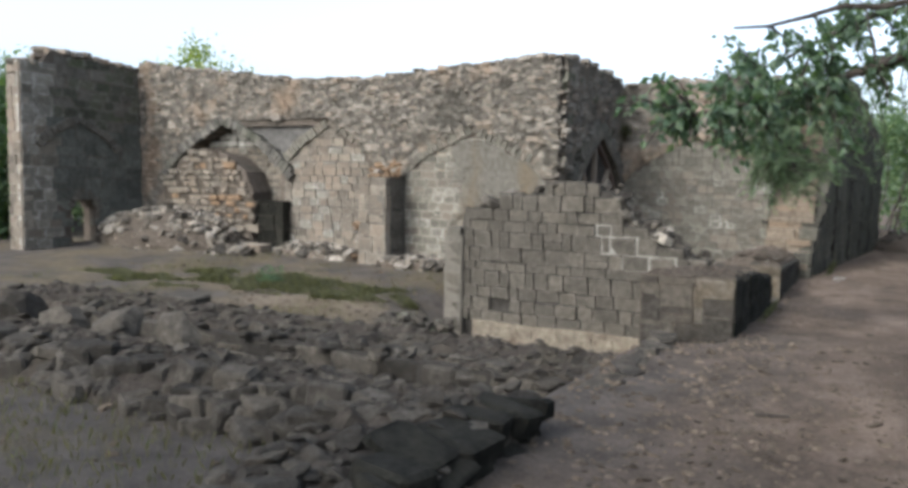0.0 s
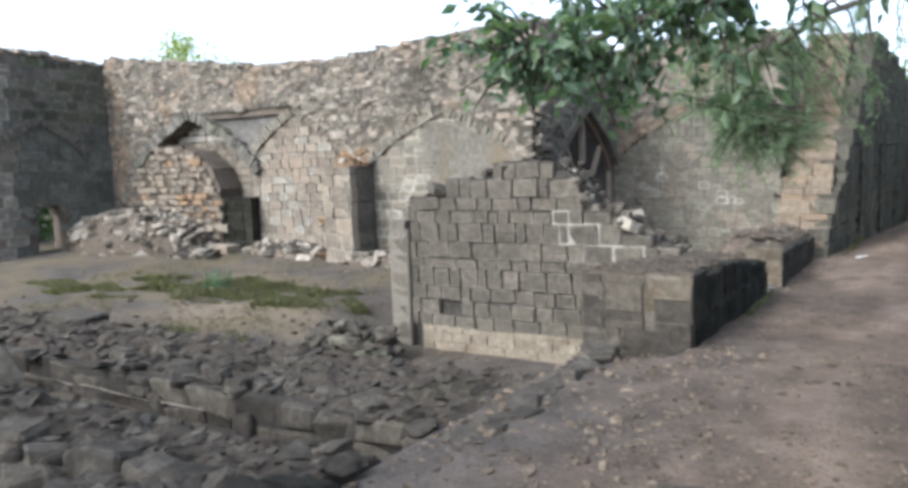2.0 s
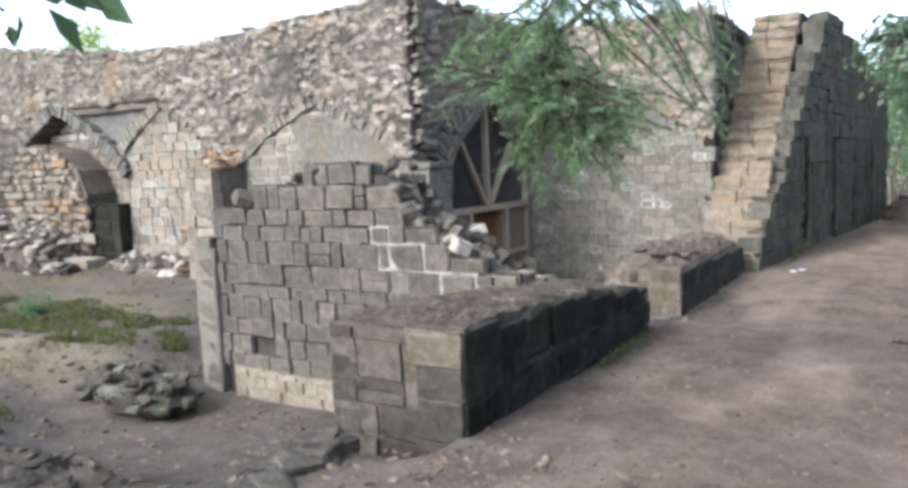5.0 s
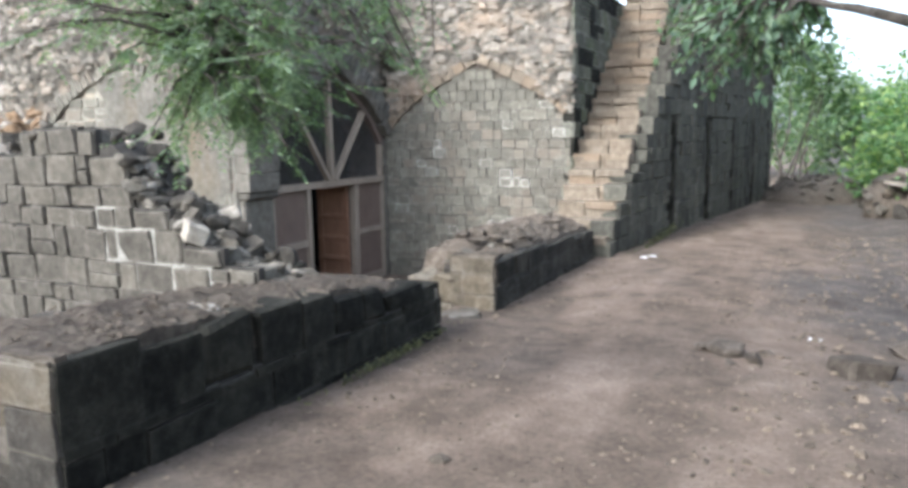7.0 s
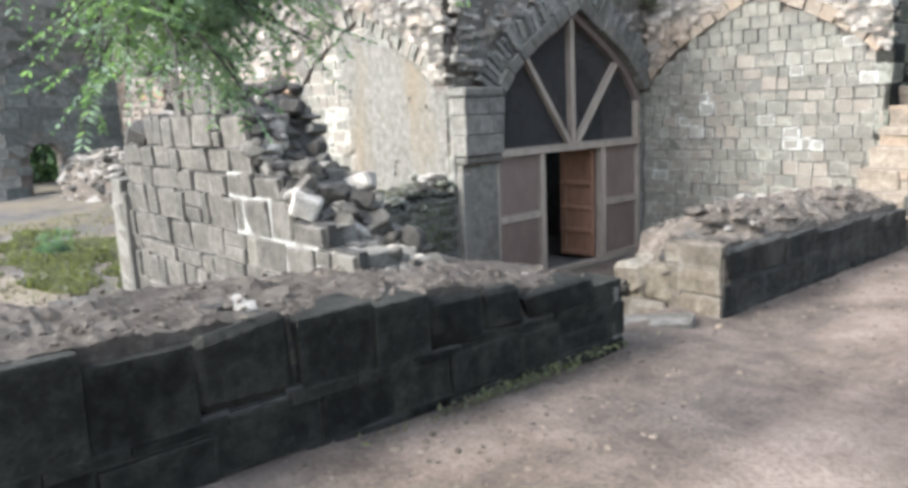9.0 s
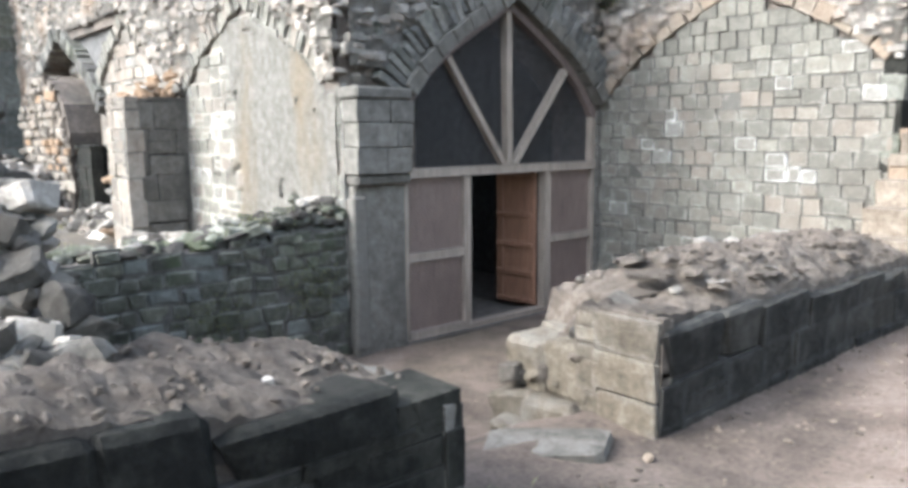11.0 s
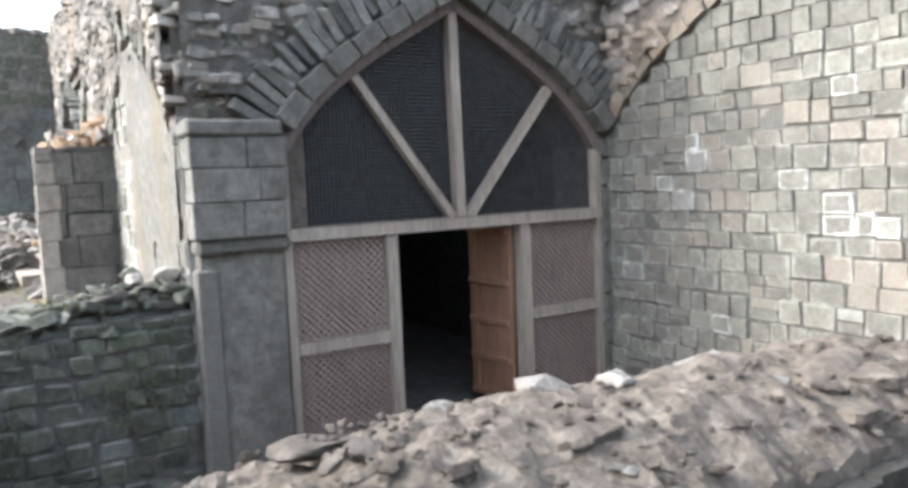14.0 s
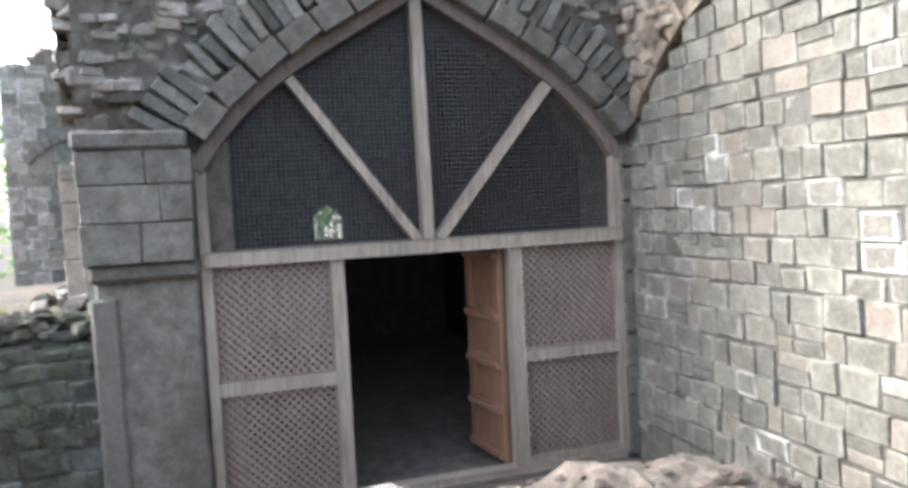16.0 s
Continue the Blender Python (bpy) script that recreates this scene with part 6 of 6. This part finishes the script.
# tree out of view behind the start of the path, added to cast shade
broad_tree("unseen spreading leafy tree added to shade the yard", [(-6.0, -4.2, -0.4), (-5.9, -4.0, 1.5), (-5.6, -3.6, 3.2), (-5.2, -3.2, 5.0)],
           [([(-5.6, -3.6, 3.2), (-4.0, -2.6, 4.6), (-2.2, -1.6, 5.2)], 0.12), ([(-5.4, -3.4, 4.0), (-6.6, -2.4, 5.0), (-8.0, -1.4, 5.4)], 0.1)],
           [((-3.4, -2.4, 5.0), (2.6, 2.0, 0.9), 240), ((-7.2, -2.4, 5.2), (2.8, 2.0, 0.9), 240)],
           0.22, 14, LEAF_BROAD, prng, 0.3)


def bush(name, label, centre, radii, n, leaf_len, material, clumps=22, stems=6, category="bush"):
    t = thing(name, label, category)
    c = Vector(centre)
    bm = bmesh.new()
    for k in range(stems):
        tip = c + Vector((prng.uniform(-0.7, 0.7) * radii[0], prng.uniform(-0.7, 0.7) * radii[1], prng.uniform(0.0, 0.8) * radii[2]))
        root = Vector((c.x + prng.uniform(-0.3, 0.3) * radii[0], c.y + prng.uniform(-0.3, 0.3) * radii[1], ground_z(c.x, c.y) - 0.1))
        tube_bm(bend(root, tip, 5, prng, 0, 0.08), [0.03 * radii[2] * (1 - 0.15 * i) for i in range(6)], 6, bm)
    part("brushwood", bm, BARK, t)["kind"] = "stuff"
    cl = []
    for k in range(clumps):
        q = Vector([prng.gauss(0, 1) for _ in range(3)]).normalized() * prng.uniform(0.35, 0.95)
        cl.append((Vector((c.x + q.x * radii[0], c.y + q.y * radii[1], c.z + q.z * radii[2])), prng.uniform(0.18, 0.42) * min(radii)))
    spots = []
    for k in range(n):
        p, r = cl[prng.randrange(len(cl))]
        q = Vector([prng.gauss(0, 0.5) for _ in range(3)]) * r * 1.3
        if q.length > 2.2 * r:
            continue
        pt = p + q
        gz = ground_z(pt.x, pt.y) + 0.03
        if pt.z < gz:
            pt.z = gz + prng.uniform(0, 0.3)
        spots.append((pt, (prng.uniform(-1, 1), prng.uniform(-1, 1), prng.uniform(-0.9, 0.5)), leaf_len * prng.uniform(0.6, 1.3)))
    leaf_cloud("foliage", t, material, spots, 0.3, prng)
    return t


bush("bush", "bright green leafy thicket on the bank", (5.2, 19.8, 1.5), (1.8, 2.8, 1.9), 24000, 0.09, LEAF_BUSH, 44)
bush("bush", "bright green leafy thicket on the bank", (5.6, 24.5, 1.7), (2.3, 3.5, 2.0), 11000, 0.12, LEAF_BUSH, 36)
bush("bush", "bright green leafy thicket on the bank", (4.2, 29.0, 1.2), (1.8, 3.0, 1.8), 5000, 0.18, LEAF_BUSH, 30)
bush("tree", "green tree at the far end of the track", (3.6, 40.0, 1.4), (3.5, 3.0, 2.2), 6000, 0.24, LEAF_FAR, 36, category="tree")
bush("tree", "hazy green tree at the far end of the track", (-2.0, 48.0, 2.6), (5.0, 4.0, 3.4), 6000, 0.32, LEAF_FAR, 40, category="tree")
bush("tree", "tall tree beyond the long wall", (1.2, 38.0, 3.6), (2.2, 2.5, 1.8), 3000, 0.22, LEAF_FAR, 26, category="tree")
bush("tree", "sunlit yellow-green tree on the bank", (9.0, 30.0, 5.0), (4.0, 4.0, 3.0), 7000, 0.26, LEAF_YELLOW, 40, category="tree")
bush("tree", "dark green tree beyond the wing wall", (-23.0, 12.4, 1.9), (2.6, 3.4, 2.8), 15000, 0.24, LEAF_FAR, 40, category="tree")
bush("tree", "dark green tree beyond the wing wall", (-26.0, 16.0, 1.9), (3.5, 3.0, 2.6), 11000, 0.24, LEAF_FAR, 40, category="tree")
bush("tree", "sunlit yellow-green treetop behind the arcade", (-22.6, 20.6, 4.9), (3.2, 2.0, 1.7), 6500, 0.17, LEAF_YELLOW, 30, category="tree")
bush("weed", "dark green low weed clump in the yard", (-9.8, 10.8, -0.42), (0.6, 0.3, 0.1), 1800, 0.045, LEAF_BROAD, 16, 3, "weed")
def turf(label, cx, cy, rx, ry, n, height, material):
    """A ragged patch of low weeds, dense in its middle."""
    t = thing("weed_patch", label, "weeds")
    spots = []
    for k in range(n):
        a, r = prng.uniform(0, 2 * math.pi), prng.random() ** 0.6
        x, y = cx + rx * r * math.cos(a), cy + ry * r * math.sin(a)
        lush = 0.5 + noise.noise(Vector((x * 1.6, y * 2.6, 5))) - 0.5 * r
        if lush > 0.05:
            spots.append(((x, y, ground_z(x, y) - 0.01), (prng.uniform(-0.9, 0.9), prng.uniform(-0.9, 0.9), 0.8), height * (0.5 + lush) * prng.uniform(0.6, 1.3)))
    leaf_cloud("foliage", t, material, spots, 0.16, prng)


turf("wide olive patch of low weeds in the yard", -9.3, 10.9, 2.8, 0.95, 22000, 0.12, WEED)
turf("olive patch of low weeds beside the footing", -12.2, 9.8, 1.6, 0.6, 7000, 0.08, WEED)
turf("thin olive weeds on the sunken yard floor", -7.0, 8.3, 1.3, 0.4, 3500, 0.06, WEED)


def tuft(label, centre, radii, n, length, material):
    """A small plant rooted in the joints of a wall."""
    t = thing("wall_plant", label, "plant")
    spots = []
    for k in range(n):
        q = Vector([prng.gauss(0, 0.5) for _ in range(3)])
        spots.append((Vector(centre) + Vector([q[i] * radii[i] for i in range(3)]), (prng.uniform(-0.6, 1), prng.uniform(-1, 1), prng.uniform(-1, 0.7)), length * prng.uniform(0.5, 1.3)))
    leaf_cloud("foliage", t, material, spots, 0.2, prng)


tuft("dark green creeping plant on the broken ledge", (-5.6, 13.95, 0.32), (0.16, 0.4, 0.07), 700, 0.035, WEED)
tuft("dull green moss hanging down the low wall", (-5.41, 14.2, -0.35), (0.02, 0.3, 0.3), 600, 0.035, WEED)
tuft("dull green moss hanging down the low wall", (-5.41, 13.2, -0.5), (0.02, 0.4, 0.22), 450, 0.035, WEED)
tuft("tuft of grass on the wall beside the arch", (-5.2, 18.35, 2.85), (0.18, 0.08, 0.16), 260, 0.08, WEED)
tuft("tuft of grass on the ruin above the pier", (-5.55, 14.75, 2.5), (0.12, 0.2, 0.14), 260, 0.07, WEED)
tuft("low weeds along the foot of the dark wall", (-1.0, 11.2, -0.17), (0.04, 1.0, 0.03), 420, 0.045, WEED)
tuft("low weeds along the foot of the long wall", (-0.55, 20.0, -0.3), (0.06, 2.0, 0.06), 500, 0.07, WEED)
# grass in the yard
blades = []
for k in range(12000):
    x, y = prng.uniform(-14, -5.8), prng.uniform(7.6, 13.8)
    if noise.noise(Vector((x * 0.6, y * 0.9, 8))) > 0.02:
        blades.append(((x, y, ground_z(x, y) - 0.01), (prng.uniform(-0.6, 0.6), prng.uniform(-0.6, 0.6), 1), prng.uniform(0.03, 0.1)))
for k in range(2400):
    x, y = prng.uniform(-7, -2.6), prng.uniform(2.2, 4.2)
    blades.append(((x, y, ground_z(x, y) - 0.01), (prng.uniform(-0.6, 0.6), prng.uniform(-0.6, 0.6), 1), prng.uniform(0.03, 0.12)))
tagged(leaf_cloud("dry_grass", None, GRASS, blades, 0.07, prng), "thin dry grass in the rough yard", "grass")

# everything to its true size
for ob in [o for o in scene.objects if o.parent is None and o.type in ("MESH", "EMPTY")]:
    ob.matrix_basis = Matrix.Scale(K, 4) @ ob.matrix_basis
